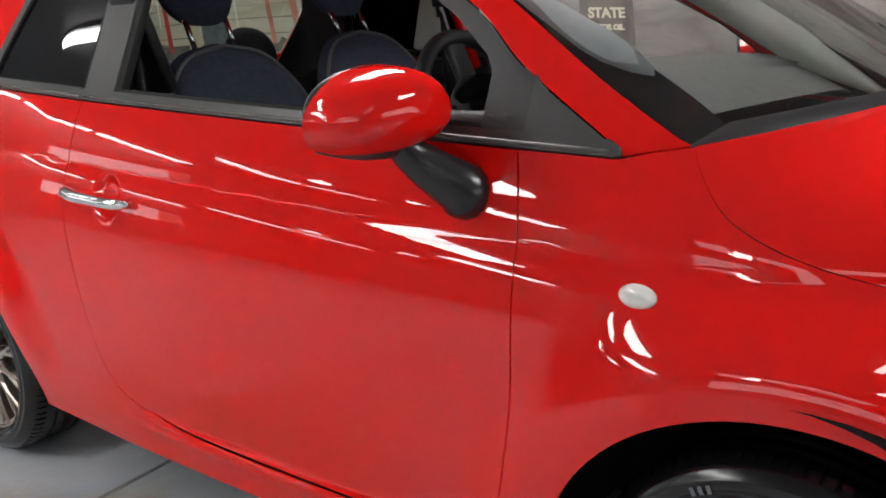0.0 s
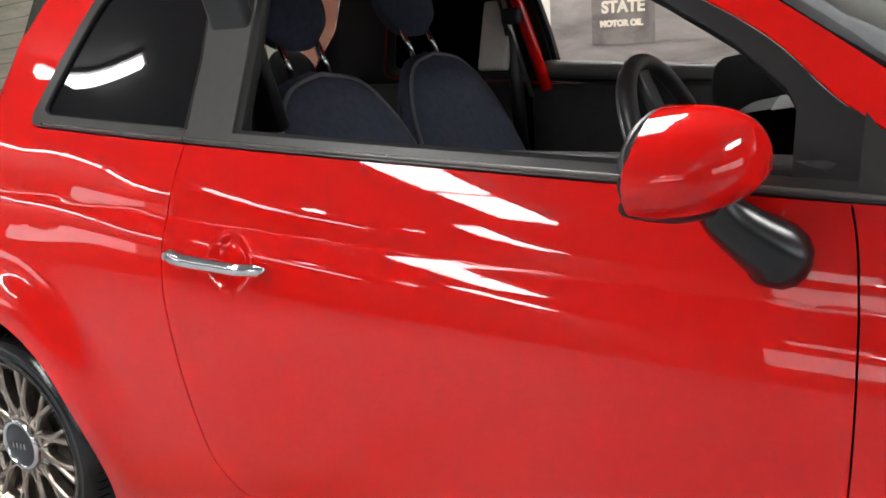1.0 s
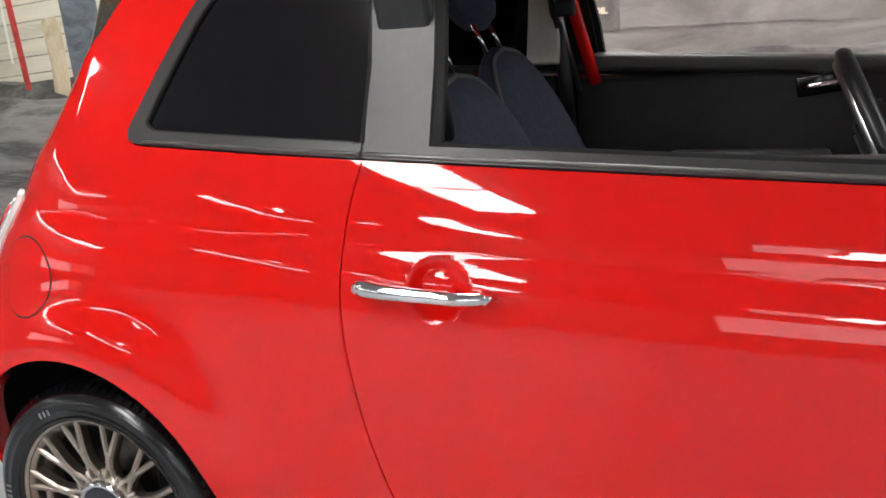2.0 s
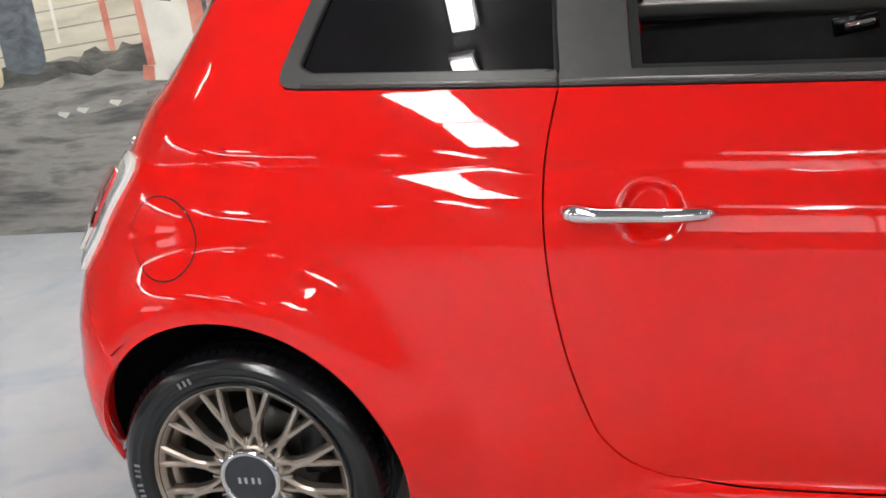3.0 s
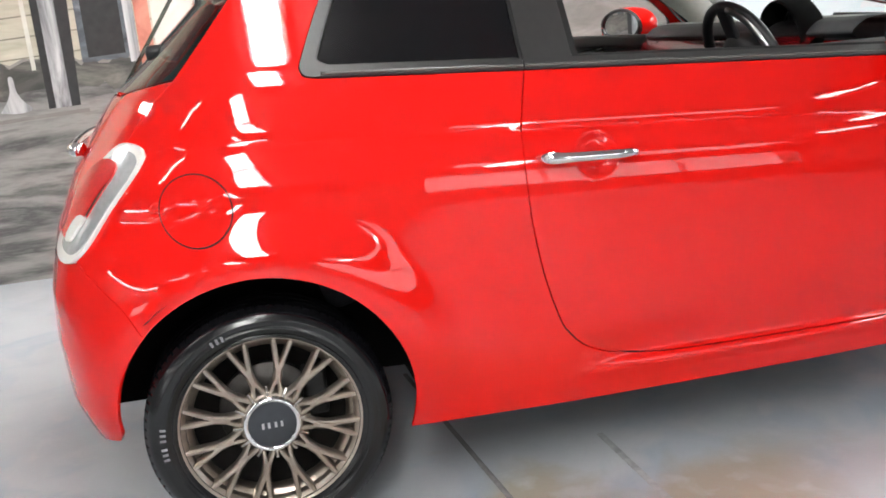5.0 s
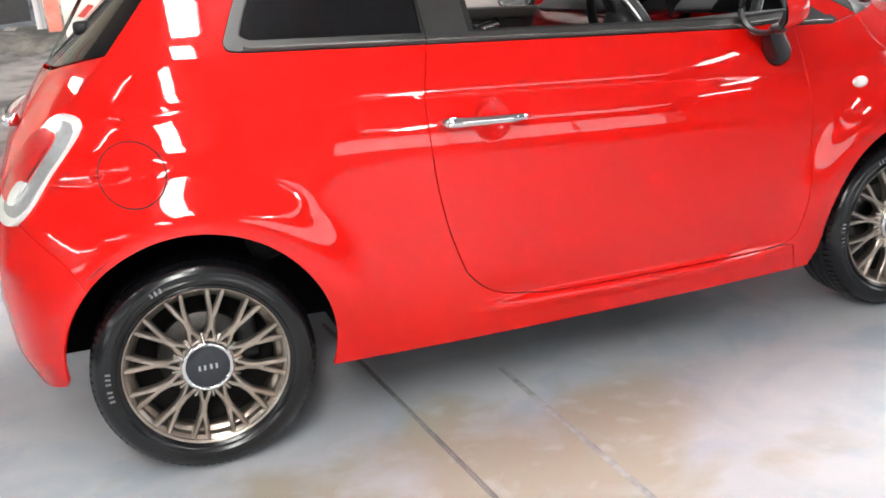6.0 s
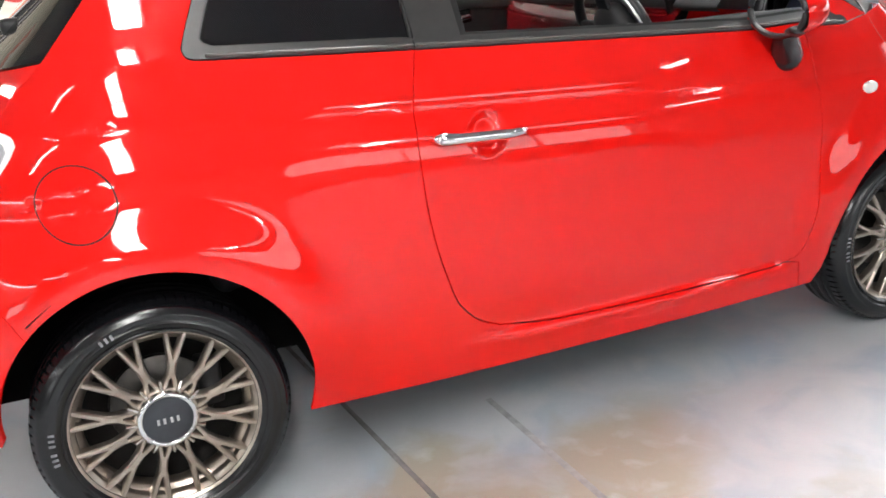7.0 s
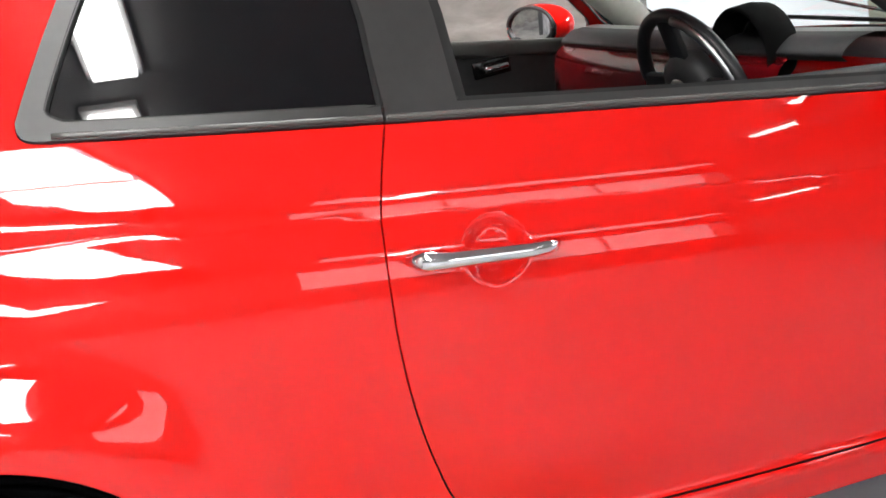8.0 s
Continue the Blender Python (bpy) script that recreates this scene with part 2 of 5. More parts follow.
GREY_WALL = blotched("painted_grey", [(0.3, (0.13, 0.12, 0.11)), (0.55, (0.24, 0.225, 0.21)), (0.75, (0.36, 0.34, 0.31))], 3, (0.7, 1, 2), rough=0.75)


# ---- mesh helpers ----
def thing(name, label, category, group="", kind="", at=(0, 0, 0)):
    ob = tagged(new(name), label, category, group, kind)
    ob.location = at
    return ob


def mesh_of(name, verts, faces, material, smooth=True, normals=None):
    me = bpy.data.meshes.new(name)
    me.from_pydata([tuple(v) for v in verts], [], faces)
    me.materials.append(material)
    me.polygons.foreach_set("use_smooth", [smooth] * len(me.polygons))
    me.update()
    if normals is not None:
        me.normals_split_custom_set_from_vertices([tuple(n) for n in normals])
    return me


def part(name, data, material, parent, label=""):
    """One mesh object under a thing or a part; data is a bmesh or a mesh."""
    if isinstance(data, bmesh.types.BMesh):
        me = bpy.data.meshes.new(name)
        data.to_mesh(me)
        data.free()
        me.materials.append(material)
        data = me
    ob = new(name, data)
    ob.parent = parent
    if parent is not None:
        ob.matrix_parent_inverse = Matrix.Identity(4)
    return tagged(ob, label)


def box(size, at=(0, 0, 0), bevel=0.0, turn=None, segments=2):
    bm = bmesh.new()
    bmesh.ops.create_cube(bm, size=1)
    bmesh.ops.scale(bm, vec=size, verts=bm.verts)
    if bevel:
        bmesh.ops.bevel(bm, geom=bm.edges[:], offset=bevel, segments=segments, affect="EDGES", profile=0.6)
        for f in bm.faces:
            f.smooth = True
    if turn:
        bmesh.ops.rotate(bm, matrix=Euler([radians(a) for a in turn]).to_matrix(), verts=bm.verts)
    bmesh.ops.translate(bm, vec=at, verts=bm.verts)
    return bm


def lathe(profile, steps=64, axis="y", at=(0, 0, 0)):
    """A turned body about the y axis: profile rows of (radius, y)."""
    verts, faces, n = [], [], len(profile)
    for k in range(steps):
        a = 2 * math.pi * k / steps
        for r, y in profile:
            p = (r * math.cos(a), y, r * math.sin(a)) if axis == "y" else (r * math.cos(a), r * math.sin(a), y)
            verts.append((p[0] + at[0], p[1] + at[1], p[2] + at[2]))
    for k in range(steps):
        for i in range(n - 1):
            a, b = k * n + i, ((k + 1) % steps) * n + i
            faces.append((a, a + 1, b + 1, b) if axis == "y" else (a, b, b + 1, a + 1))
    return verts, faces


def tube(points, radius, sides=10, closed=False, flat=1.0, ends=True):
    """A round bar along points; radius may be a list; flat squeezes it in z."""
    pts = [Vector(p) for p in points]
    n = len(pts)
    radii = [float(r) for r in radius] if isinstance(radius, (list, tuple)) else [radius] * n
    verts, faces = [], []
    up = Vector((0, 0, 1))
    for i, p in enumerate(pts):
        d = (pts[(i + 1) % n] - pts[i - 1]) if closed else (pts[min(i + 1, n - 1)] - pts[max(i - 1, 0)])
        d.normalize()
        side = d.cross(up)
        side = side.normalized() if side.length > 1e-3 else Vector((1, 0, 0))
        over = side.cross(d).normalized()
        for k in range(sides):
            a = 2 * math.pi * k / sides
            verts.append(p + radii[i] * (math.cos(a) * side + flat * math.sin(a) * over))
    for i in range(n if closed else n - 1):
        for k in range(sides):
            a, b = i * sides + k, i * sides + (k + 1) % sides
            c, d = ((i + 1) % n) * sides + (k + 1) % sides, ((i + 1) % n) * sides + k
            faces.append((a, b, c, d))
    if ends and not closed:
        faces.append(tuple(range(sides))[::-1])
        faces.append(tuple((n - 1) * sides + k for k in range(sides)))
    return verts, faces


def spline(points, steps=8):
    """A smooth curve through points (Catmull-Rom), of any dimension."""
    p = [np.array(q, float) for q in points]
    p = [2 * p[0] - p[1], *p, 2 * p[-1] - p[-2]]
    out = []
    for i in range(1, len(p) - 2):
        for k in range(steps):
            t = k / steps
            out.append(0.5 * (2 * p[i] + (p[i + 1] - p[i - 1]) * t + (2 * p[i - 1] - 5 * p[i] + 4 * p[i + 1] - p[i + 2]) * t**2 + (3 * p[i] - p[i - 1] - 3 * p[i + 1] + p[i + 2]) * t**3))
    return [tuple(q) for q in out] + [tuple(p[-2])]


# ---- the shape of the car: its side, as a depth over length and height ----
MID = 0.78          # the car's middle plane
HUB, WHEELBASE = 0.29, 2.30
REAR_ROUND, FRONT_ROUND = 0.045, 2.05
SPREAD = 2.5


def belt(x):
    """Height of the lower edge of the window trim."""
    return 1.085 - 0.055 * x - 0.24 * np.maximum(0, x - 2.15) ** 2


def smooth(a, b, v):
    t = np.clip((v - a) / (b - a), 0, 1)
    return t * t * (3 - 2 * t)


RISE_H = np.linspace(-0.95, 0.45, 561)


def rise_table():
    """Depth of the side against height over the belt, by adding up its slope."""
    h = RISE_H
    slope = np.interp(h, [-0.95, -0.80, -0.70, -0.55, -0.31, -0.27, -0.235, -0.20, -0.142, -0.136, -0.118, -0.100, -0.06, 0.0, 0.03, 0.45],
                      [-0.28, -0.20, -0.10, -0.035, 0.0, 0.085, 0.15, 0.235, 0.50, 0.13, 0.20, 0.27, 0.31, 0.42, 0.50, 0.53])
    y = np.concatenate([[0], np.cumsum((slope[1:] + slope[:-1]) / 2 * np.diff(h))])
    return y - np.interp(-0.27, h, y) - 0.046


RISE_Y = rise_table()


def tail_end(z):
    return np.interp(z, [0.2, 0.35, 0.5, 0.62, 0.75, 0.88, 0.95, 1.0, 1.05, 1.10, 1.20, 1.28, 1.45], [-0.43, -0.49, -0.505, -0.50, -0.477, -0.423, -0.378, -0.343, -0.305, -0.250, -0.140, -0.055, -0.03])


def nose_end(z):
    return np.interp(z, [0.2, 0.35, 0.5, 0.65, 0.8, 0.92, 1.0], [2.93, 3.0, 3.01, 2.98, 2.90, 2.75, 2.6])


def flat_side(x, z):
    """Depth of the side before its ends are rounded."""
    h = z - belt(x)
    y = np.interp(h, RISE_H, RISE_Y) - 0.006 * smooth(0.5, 0.1, x) * smooth(-0.18, -0.27, h) + 0.041 * ((x - 1.15) / 1.15) ** 2 - 0.003
    # over the rear wheel the side leans in before the shoulder
    y = y + 0.012 * smooth(0.55, 0.15, x) * smooth(0.67, 0.80, z)
    for hub in (0.0, WHEELBASE):
        r = np.hypot(x - hub, (z - 0.30) * 1.0)
        y = y - 0.035 * smooth(0.53, 0.375, r) * smooth(0.2, 0.5, z)
    # the door tucks in above the sill, whose edge stands proud of it
    inside = smooth(0.70, 0.95, x) * smooth(1.86, 1.74, x)
    line = 0.318 - 0.012 * (x - 0.9)
    y = y + inside * (0.014 * np.exp(-((z - line - 0.010) / np.where(z > line + 0.010, 0.080, 0.018)) ** 2) - 0.007 * np.exp(-((z - line + 0.024) / 0.018) ** 2))
    # the dished recess behind the door handle
    r = np.hypot(x - 0.832, z - 0.838) / 0.054
    y = y + 0.015 * smooth(1.08, 0.50, r)
    # the finger notch of the fuel flap
    r = np.hypot((x + 0.180) / 0.016, (z - 0.822) / 0.011)
    y = y + 0.004 * np.clip(1 - r**2, 0, 1)
    return y


def side_point(s, z):
    """A place on the side: s runs along the car, and round its ends."""
    s, z = np.asarray(s, float), np.asarray(z, float)
    rear, front = tail_end(z), nose_end(z)
    tr = np.clip((REAR_ROUND - s) / (SPREAD * 0.66), 0, 1)
    tf = np.clip((s - FRONT_ROUND) / (SPREAD * 0.90), 0, 1)
    ur, uf = 1 - (1 - tr) ** SPREAD, 1 - (1 - tf) ** SPREAD
    x = np.where(tr > 0, REAR_ROUND - ur * (REAR_ROUND - rear), np.where(tf > 0, FRONT_ROUND + uf * (front - FRONT_ROUND), s))
    p = np.interp(z, [0.3, 0.45, 0.6, 0.8, 0.95, 1.03, 1.09, 1.4], [5.0, 4.5, 4.2, 2.9, 2.44, 2.34, 2.2, 2.12])
    g = (1 - np.minimum(ur, 1) ** p) ** (1 / p) * (1 - np.minimum(uf, 1) ** 2.6) ** (1 / 2.6)
    y = MID - (MID - flat_side(x, z)) * g
    return np.stack([x, y, z], -1)


def along(x, z):
    """The s of a place on the side that lies at x and z."""
    if x < REAR_ROUND:
        u = min(max((REAR_ROUND - x) / (REAR_ROUND - float(tail_end(z))), 0), 1)
        return REAR_ROUND - SPREAD * 0.66 * (1 - (1 - u) ** (1 / SPREAD))
    if x > FRONT_ROUND:
        u = min(max((x - FRONT_ROUND) / (float(nose_end(z)) - FRONT_ROUND), 0), 1)
        return FRONT_ROUND + SPREAD * 0.90 * (1 - (1 - u) ** (1 / SPREAD))
    return x


def side_normal(s, z):
    e = 0.0015
    ds = side_point(s + e, z) - side_point(s - e, z)
    dz = side_point(s, z + e) - side_point(s, z - e)
    n = np.cross(ds, dz)
    return n / np.maximum(np.linalg.norm(n, axis=-1, keepdims=True), 1e-9)


def inside_of(poly, p):
    x, z = p[:, 0], p[:, 1]
    hit = np.zeros(len(p), bool)
    for (x0, z0), (x1, z1) in zip(poly, np.roll(poly, -1, 0)):
        if z0 != z1:
            hit ^= ((z0 > z) != (z1 > z)) & (x < (x1 - x0) * (z - z0) / (z1 - z0) + x0)
    return hit


def clipped(poly, x0, z0, x1, z1):
    for axis, value, keep in ((0, x0, 1), (0, x1, -1), (1, z0, 1), (1, z1, -1)):
        out, n = [], len(poly)
        for i in range(n):
            a, b = poly[i - 1], poly[i]
            ia, ib = (a[axis] - value) * keep >= 0, (b[axis] - value) * keep >= 0
            if ia != ib:
                t = (value - a[axis]) / (b[axis] - a[axis])
                out.append((a[0] + t * (b[0] - a[0]), a[1] + t * (b[1] - a[1])))
            if ib:
                out.append(b)
        poly = out
        if not poly:
            break
    return poly


def without_spikes(poly):
    """Drops corners at which an outline runs back along itself."""
    poly = list(poly)
    i = 0
    while len(poly) > 2 and i < len(poly):
        p, q, r = poly[i - 1], poly[i], poly[(i + 1) % len(poly)]
        a, b = (q[0] - p[0], q[1] - p[1]), (r[0] - q[0], r[1] - q[1])
        if abs(a[0] * b[1] - a[1] * b[0]) < 1e-11 and a[0] * b[0] + a[1] * b[1] <= 0:
            poly.pop(i)
            i = max(i - 2, 0)
        else:
            i += 1
    return poly


def loops_of(ids):
    """Splits a ring of vertices that touches itself into plain rings."""
    done, path = [], []
    for v in ids + ids[:1]:
        if v in path:
            k = path.index(v)
            if len(path) - k > 2:
                done.append(path[k:])
            path = path[: k + 1]
        else:
            path.append(v)
    return done


def shrunk(poly, by):
    """A closed outline drawn in by a distance."""
    p = np.array(poly, float)
    area = 0.5 * np.sum(p[:, 0] * np.roll(p[:, 1], -1) - np.roll(p[:, 0], -1) * p[:, 1])
    d = np.roll(p, -1, 0) - np.roll(p, 1, 0)
    n = np.stack([-d[:, 1], d[:, 0]], -1) * np.sign(area)
    n /= np.maximum(np.linalg.norm(n, axis=1, keepdims=True), 1e-9)
    return [tuple(q) for q in p + by * n]


CUT = {}


def panel(name, outline, material, out=0.0, cell=0.02, gap=0.0, rim=0.012, in_x=True, mirrored=False, dome=0.0):
    """Sheet metal cut to an outline of (x, z) on the car's side, with exact edges turned in."""
    if mirrored and name in CUT:
        verts, faces, n = CUT[name]
        return mesh_of(name, verts * (1, -1, 1) + (0, 2 * MID, 0), [tuple(f)[::-1] for f in faces], material, normals=n * (1, -1, 1))
    poly = [(along(x, z), z) for x, z in outline] if in_x else list(outline)
    if gap:
        poly = shrunk(poly, gap)
    arr = np.array(poly)
    lo, hi = arr.min(0), arr.max(0)
    xs = np.arange(lo[0] - 1e-4, hi[0] + cell, cell)
    zs = np.arange(lo[1] - 1e-4, hi[1] + cell, cell)
    # dense samples of the outline mark the cells that it crosses
    nxt = np.roll(arr, -1, 0)
    crossed = set()
    for a, b in zip(arr, nxt):
        k = max(2, int(np.linalg.norm(b - a) / cell * 3))
        q = a + np.linspace(0, 1, k)[:, None] * (b - a)
        hit = np.stack([(q[:, 0] - xs[0]) // cell, (q[:, 1] - zs[0]) // cell], -1).astype(int)
        for step in ((0, 0), (1, 0), (-1, 0), (0, 1), (0, -1), (1, 1), (1, -1), (-1, 1), (-1, -1)):
            crossed.update(map(tuple, hit + step))
    gx, gz = np.meshgrid(xs[:-1] + cell / 2, zs[:-1] + cell / 2, indexing="ij")
    full = inside_of(arr, np.stack([gx.ravel(), gz.ravel()], -1)).reshape(gx.shape)
    index, flat, faces = {}, [], []

    def vertex(p):
        key = (round(p[0] * 20000), round(p[1] * 20000))
        if key not in index:
            index[key] = len(flat)
            flat.append(p)
        return index[key]

    for i in range(len(xs) - 1):
        for j in range(len(zs) - 1):
            if (i, j) in crossed:
                piece = clipped(poly, xs[i], zs[j], xs[i + 1], zs[j + 1])
            elif full[i, j]:
                piece = [(xs[i], zs[j]), (xs[i + 1], zs[j]), (xs[i + 1], zs[j + 1]), (xs[i], zs[j + 1])]
            else:
                continue
            for loop in loops_of([vertex(p) for p in without_spikes(piece)]):
                q = np.array([flat[v] for v in loop])
                a = np.sum(q[:, 0] * np.roll(q[:, 1], -1) - np.roll(q[:, 0], -1) * q[:, 1])
                if abs(a) > 1e-9:
                    faces.append(loop if a > 0 else loop[::-1])
    flat = np.array(flat)
    n = side_normal(flat[:, 0], flat[:, 1])
    lift = out
    if dome:
        c, size = arr.mean(0), (hi - lo) / 2
        lift = out + dome * np.clip(1 - (((flat - c) / size) ** 2).sum(1), 0, 1)[:, None]
    verts = side_point(flat[:, 0], flat[:, 1]) + n * lift
    if rim:
        ring = np.array(poly)
        m = side_normal(ring[:, 0], ring[:, 1])
        top = side_point(ring[:, 0], ring[:, 1]) + m * out
        low = top - m * rim
        d = np.roll(top, -1, 0) - np.roll(top, 1, 0)
        w = np.cross(d, m)
        area = np.sum(ring[:, 0] * np.roll(ring[:, 1], -1) - np.roll(ring[:, 0], -1) * ring[:, 1])
        w = w / np.maximum(np.linalg.norm(w, axis=1, keepdims=True), 1e-9) * np.sign(area)
        base, k = len(verts), len(ring)
        verts = np.concatenate([verts, top, low])
        n = np.concatenate([n, w * 0.75 + m * 0.65, w])
        for i in range(k):
            j = (i + 1) % k
            f = (base + i, base + k + i, base + k + j, base + j)
            faces.append(f if area > 0 else f[::-1])
    n = n / np.maximum(np.linalg.norm(n, axis=1, keepdims=True), 1e-9)
    CUT[name] = (verts, faces, n)
    if mirrored:
        return panel(name, outline, material, mirrored=True)
    return mesh_of(name, verts, faces, material, normals=n)


def place(x, z, out=0.0):
    """A place on the car's side at x and z, and its normal."""
    s = along(x, z)
    n = side_normal(s, z)
    return Vector(side_point(s, z) + n * out), Vector(n)


def arc(cx, cz, r, a0, a1, steps=40):
    return [(cx + r * math.cos(radians(a0 + (a1 - a0) * k / steps)), cz + r * math.sin(radians(a0 + (a1 - a0) * k / steps))) for k in range(steps + 1)]


# ---- the room ----
def slab(name, size, at, material, label="", category="", bevel=0.0):
    ob = part(name, box(size, at, bevel), material, None)
    return tagged(ob, label, category, kind="structure")


RX, RY = (ROOM_X0 + ROOM_X1) / 2, (ROOM_Y0 + ROOM_Y1) / 2
WX, WY = ROOM_X1 - ROOM_X0, ROOM_Y1 - ROOM_Y0
floor = slab("floor", (WX, WY, 0.2), (RX, RY, -0.1), FLOOR, "worn blue-grey painted concrete floor with tan patches", "floor")
ceiling = slab("ceiling", (WX, WY, 0.2), (RX, RY, ROOM_Z + 0.1), CEILING_PAINT, "plain grey workshop ceiling", "ceiling")

def floor_line(a, b, half, high, material, label):
    a, b = Vector((*a, 0)), Vector((*b, 0))
    side = (b - a).normalized().cross(Vector((0, 0, 1))) * half
    me = mesh_of("floor_joint", [p + side * w + Vector((0, 0, h)) for p in (a, b) for w, h in ((1, 0.0005), (0.6, high), (-0.6, high), (-1, 0.0005))],
                 [(0, 4, 5, 1), (1, 5, 6, 2), (2, 6, 7, 3)], material)
    return tagged(part("floor_joint", me, material, None), label, "floor joint", kind="structure")


floor_line((0.475, 0.9), (0.97, -5.1), 0.008, 0.004, JOINT, "raised worn filler strip in the floor")
floor_line((0.90, 0.2), (1.02, -5.0), 0.010, 0.002, FAINT, "faint filler strip in the floor")
floor_line((-2.0, 0.85), (-1.8, -1.6), 0.008, 0.003, JOINT, "raised worn filler strip in the floor")


# ---- walls with openings, and the daylight outside them ----
def wall_with_windows(name, along_x, at, lo, hi, openings, label, paint=None, slats=(), glow=None):
    """A wall 0.2 thick that stands on the line at; openings are (from, to, sill, head). Those in slats have louvres."""
    wall = tagged(new(name), label, "wall", kind="structure")
    edges = sorted({lo, hi, *(v for o in openings for v in o[:2])})
    for a, b in zip(edges, edges[1:]):
        holes = [o for o in openings if o[0] <= a and b <= o[1]]
        spans = [(0, ROOM_Z)] if not holes else [(0, holes[0][2]), (holes[0][3], ROOM_Z)]
        for z0, z1 in spans:
            if z1 - z0 > 0.01:
                size, c = ((b - a), 0.2, z1 - z0), ((a + b) / 2, at, (z0 + z1) / 2)
                if not along_x:
                    size, c = (size[1], size[0], size[2]), (c[1], c[0], c[2])
                part("wall_section", box(size, c), paint or WALL_PAINT, wall)
    for index, (a, b, z0, z1) in enumerate(openings):
        window = tagged(new("window"), "wide window with slim white frame and daylight outside", "window", kind="structure")
        n = max(1, round((b - a) / 2.4))
        for k in range(n + 1):
            u = a + (b - a) * k / n
            part("window_frame", box((0.05, 0.08, z1 - z0) if along_x else (0.08, 0.05, z1 - z0), (u, at, (z0 + z1) / 2) if along_x else (at, u, (z0 + z1) / 2), 0.006), FIXTURE, window)
        for z in (z0, z1):
            part("window_frame", box((b - a, 0.08, 0.05) if along_x else (0.08, b - a, 0.05), ((a + b) / 2, at, z) if along_x else (at, (a + b) / 2, z), 0.006), FIXTURE, window)
        out = 0.6 if at > 0 else -0.6
        if index in slats:
            for k in range(1, 13):
                z = z0 + (z1 - z0) * k / 13
                part("slat", box((b - a, 0.05, 0.016) if along_x else (0.05, b - a, 0.016), ((a + b) / 2, at, z) if along_x else (at, (a + b) / 2, z)), FIXTURE, window)
        back = box((b - a + 0.04, 0.02, z1 - z0 + 1.0) if along_x else (0.02, b - a + 0.04, z1 - z0 + 1.0), ((a + b) / 2, at + out, (z0 + z1) / 2) if along_x else (at + out, (a + b) / 2, (z0 + z1) / 2))
        tagged(part("backdrop", back, glow or DAYLIGHT, None), "plain bright daylight outside the window", "backdrop", kind="structure")
    return wall


wall_mural = wall_with_windows("wall_mural", True, ROOM_Y1 + 0.1, ROOM_X0, ROOM_X1, [(3.1, 5.4, 0.0, 2.1)], "wall covered by a painted filling-station mural", GREY_WALL, glow=SHADY_DAYLIGHT)
wall_back = wall_with_windows("wall_back", True, ROOM_Y0 - 0.1, ROOM_X0, ROOM_X1, [(1.0, 7.4, 0.95, 2.15)], "grey plastered wall with a long louvred window", slats=(0,))
wall_rear = wall_with_windows("wall_rear", False, ROOM_X0 - 0.1, ROOM_Y0, ROOM_Y1, [(-5.6, -3.2, 1.0, 1.75)], "grey plastered wall with a window")
wall_front = wall_with_windows("wall_front", False, ROOM_X1 + 0.1, ROOM_Y0, ROOM_Y1, [(-2.4, 2.6, 0.95, 2.15)], "grey wall with a wide bright window")


# ---- ceiling lights ----
def ceiling_light(at, length, width, glow, label="white flat panel light under the ceiling, some added as unseen fill", drop=0.04):
    """A flat panel light; its length runs along y."""
    lamp = thing("ceiling_light", label, "ceiling light", "ceiling lights")
    lamp.matrix_world = pose(*at)
    part("housing", box((width + 0.04, length + 0.04, 0.03), (0, 0, -0.015), 0.006), FIXTURE, lamp)
    part("diffuser", box((width, length, drop), (0, 0, -0.03 - drop / 2), 0.008), glow, lamp, "glowing white diffuser")
    return lamp


for x, y, width, length in LIGHTS:
    ceiling_light((x, y, ROOM_Z), length, width, SPOT_GLOW if width == 0.14 else PANEL_GLOW if width > 0.125 else TUBE_GLOW)
# fill lamps, added beyond the rows that the paint reflects
for x, y, width, length in FILL_LAMPS:
    ceiling_light((x, y, ROOM_Z), length, width, FILL_GLOW)
for x, y, width, length in ROOFLIGHTS:
    ceiling_light((x, y, ROOM_Z), length, width, DAYLIGHT, "dim milky rooflight panel in the ceiling")


# ---- the car ----
car = thing("car", "glossy red small hatchback parked on the worn floor", "car")

DOOR_REAR = [(0.688, 1.047), (0.668, 0.97), (0.656, 0.90), (0.653, 0.80), (0.660, 0.69), (0.680, 0.57), (0.715, 0.45), (0.740, 0.405), (0.785, 0.362), (0.845, 0.334)]
DOOR_LOW = [(0.845, 0.334), (0.95, 0.318), (1.10, 0.311), (1.50, 0.304), (1.74, 0.303), (1.80, 0.308)]
DOOR_FRONT = [(1.80, 0.308), (1.842, 0.330), (1.866, 0.390), (1.889, 0.50), (1.899, 0.67), (1.898, 0.80), (1.889, 0.92), (1.876, 0.982)]
rear_edge, low_edge, front_edge = spline(DOOR_REAR), spline(DOOR_LOW), spline(DOOR_FRONT)
BELT_LINE = [(float(x), float(belt(x))) for x in np.linspace(1.876, 0.688, 30)]
DOOR = rear_edge[:-1] + low_edge[:-1] + front_edge[:-1] + BELT_LINE[:-1]
REAR_BELT = [(float(x), float(belt(x))) for x in np.linspace(0.688, 0.21, 12)]
WINDOW_BACK = spline([(0.21, 1.0735), (0.180, 1.079), (0.170, 1.095), (0.178, 1.121), (0.231, 1.230), (0.288, 1.328), (0.335, 1.366), (0.42, 1.376)])
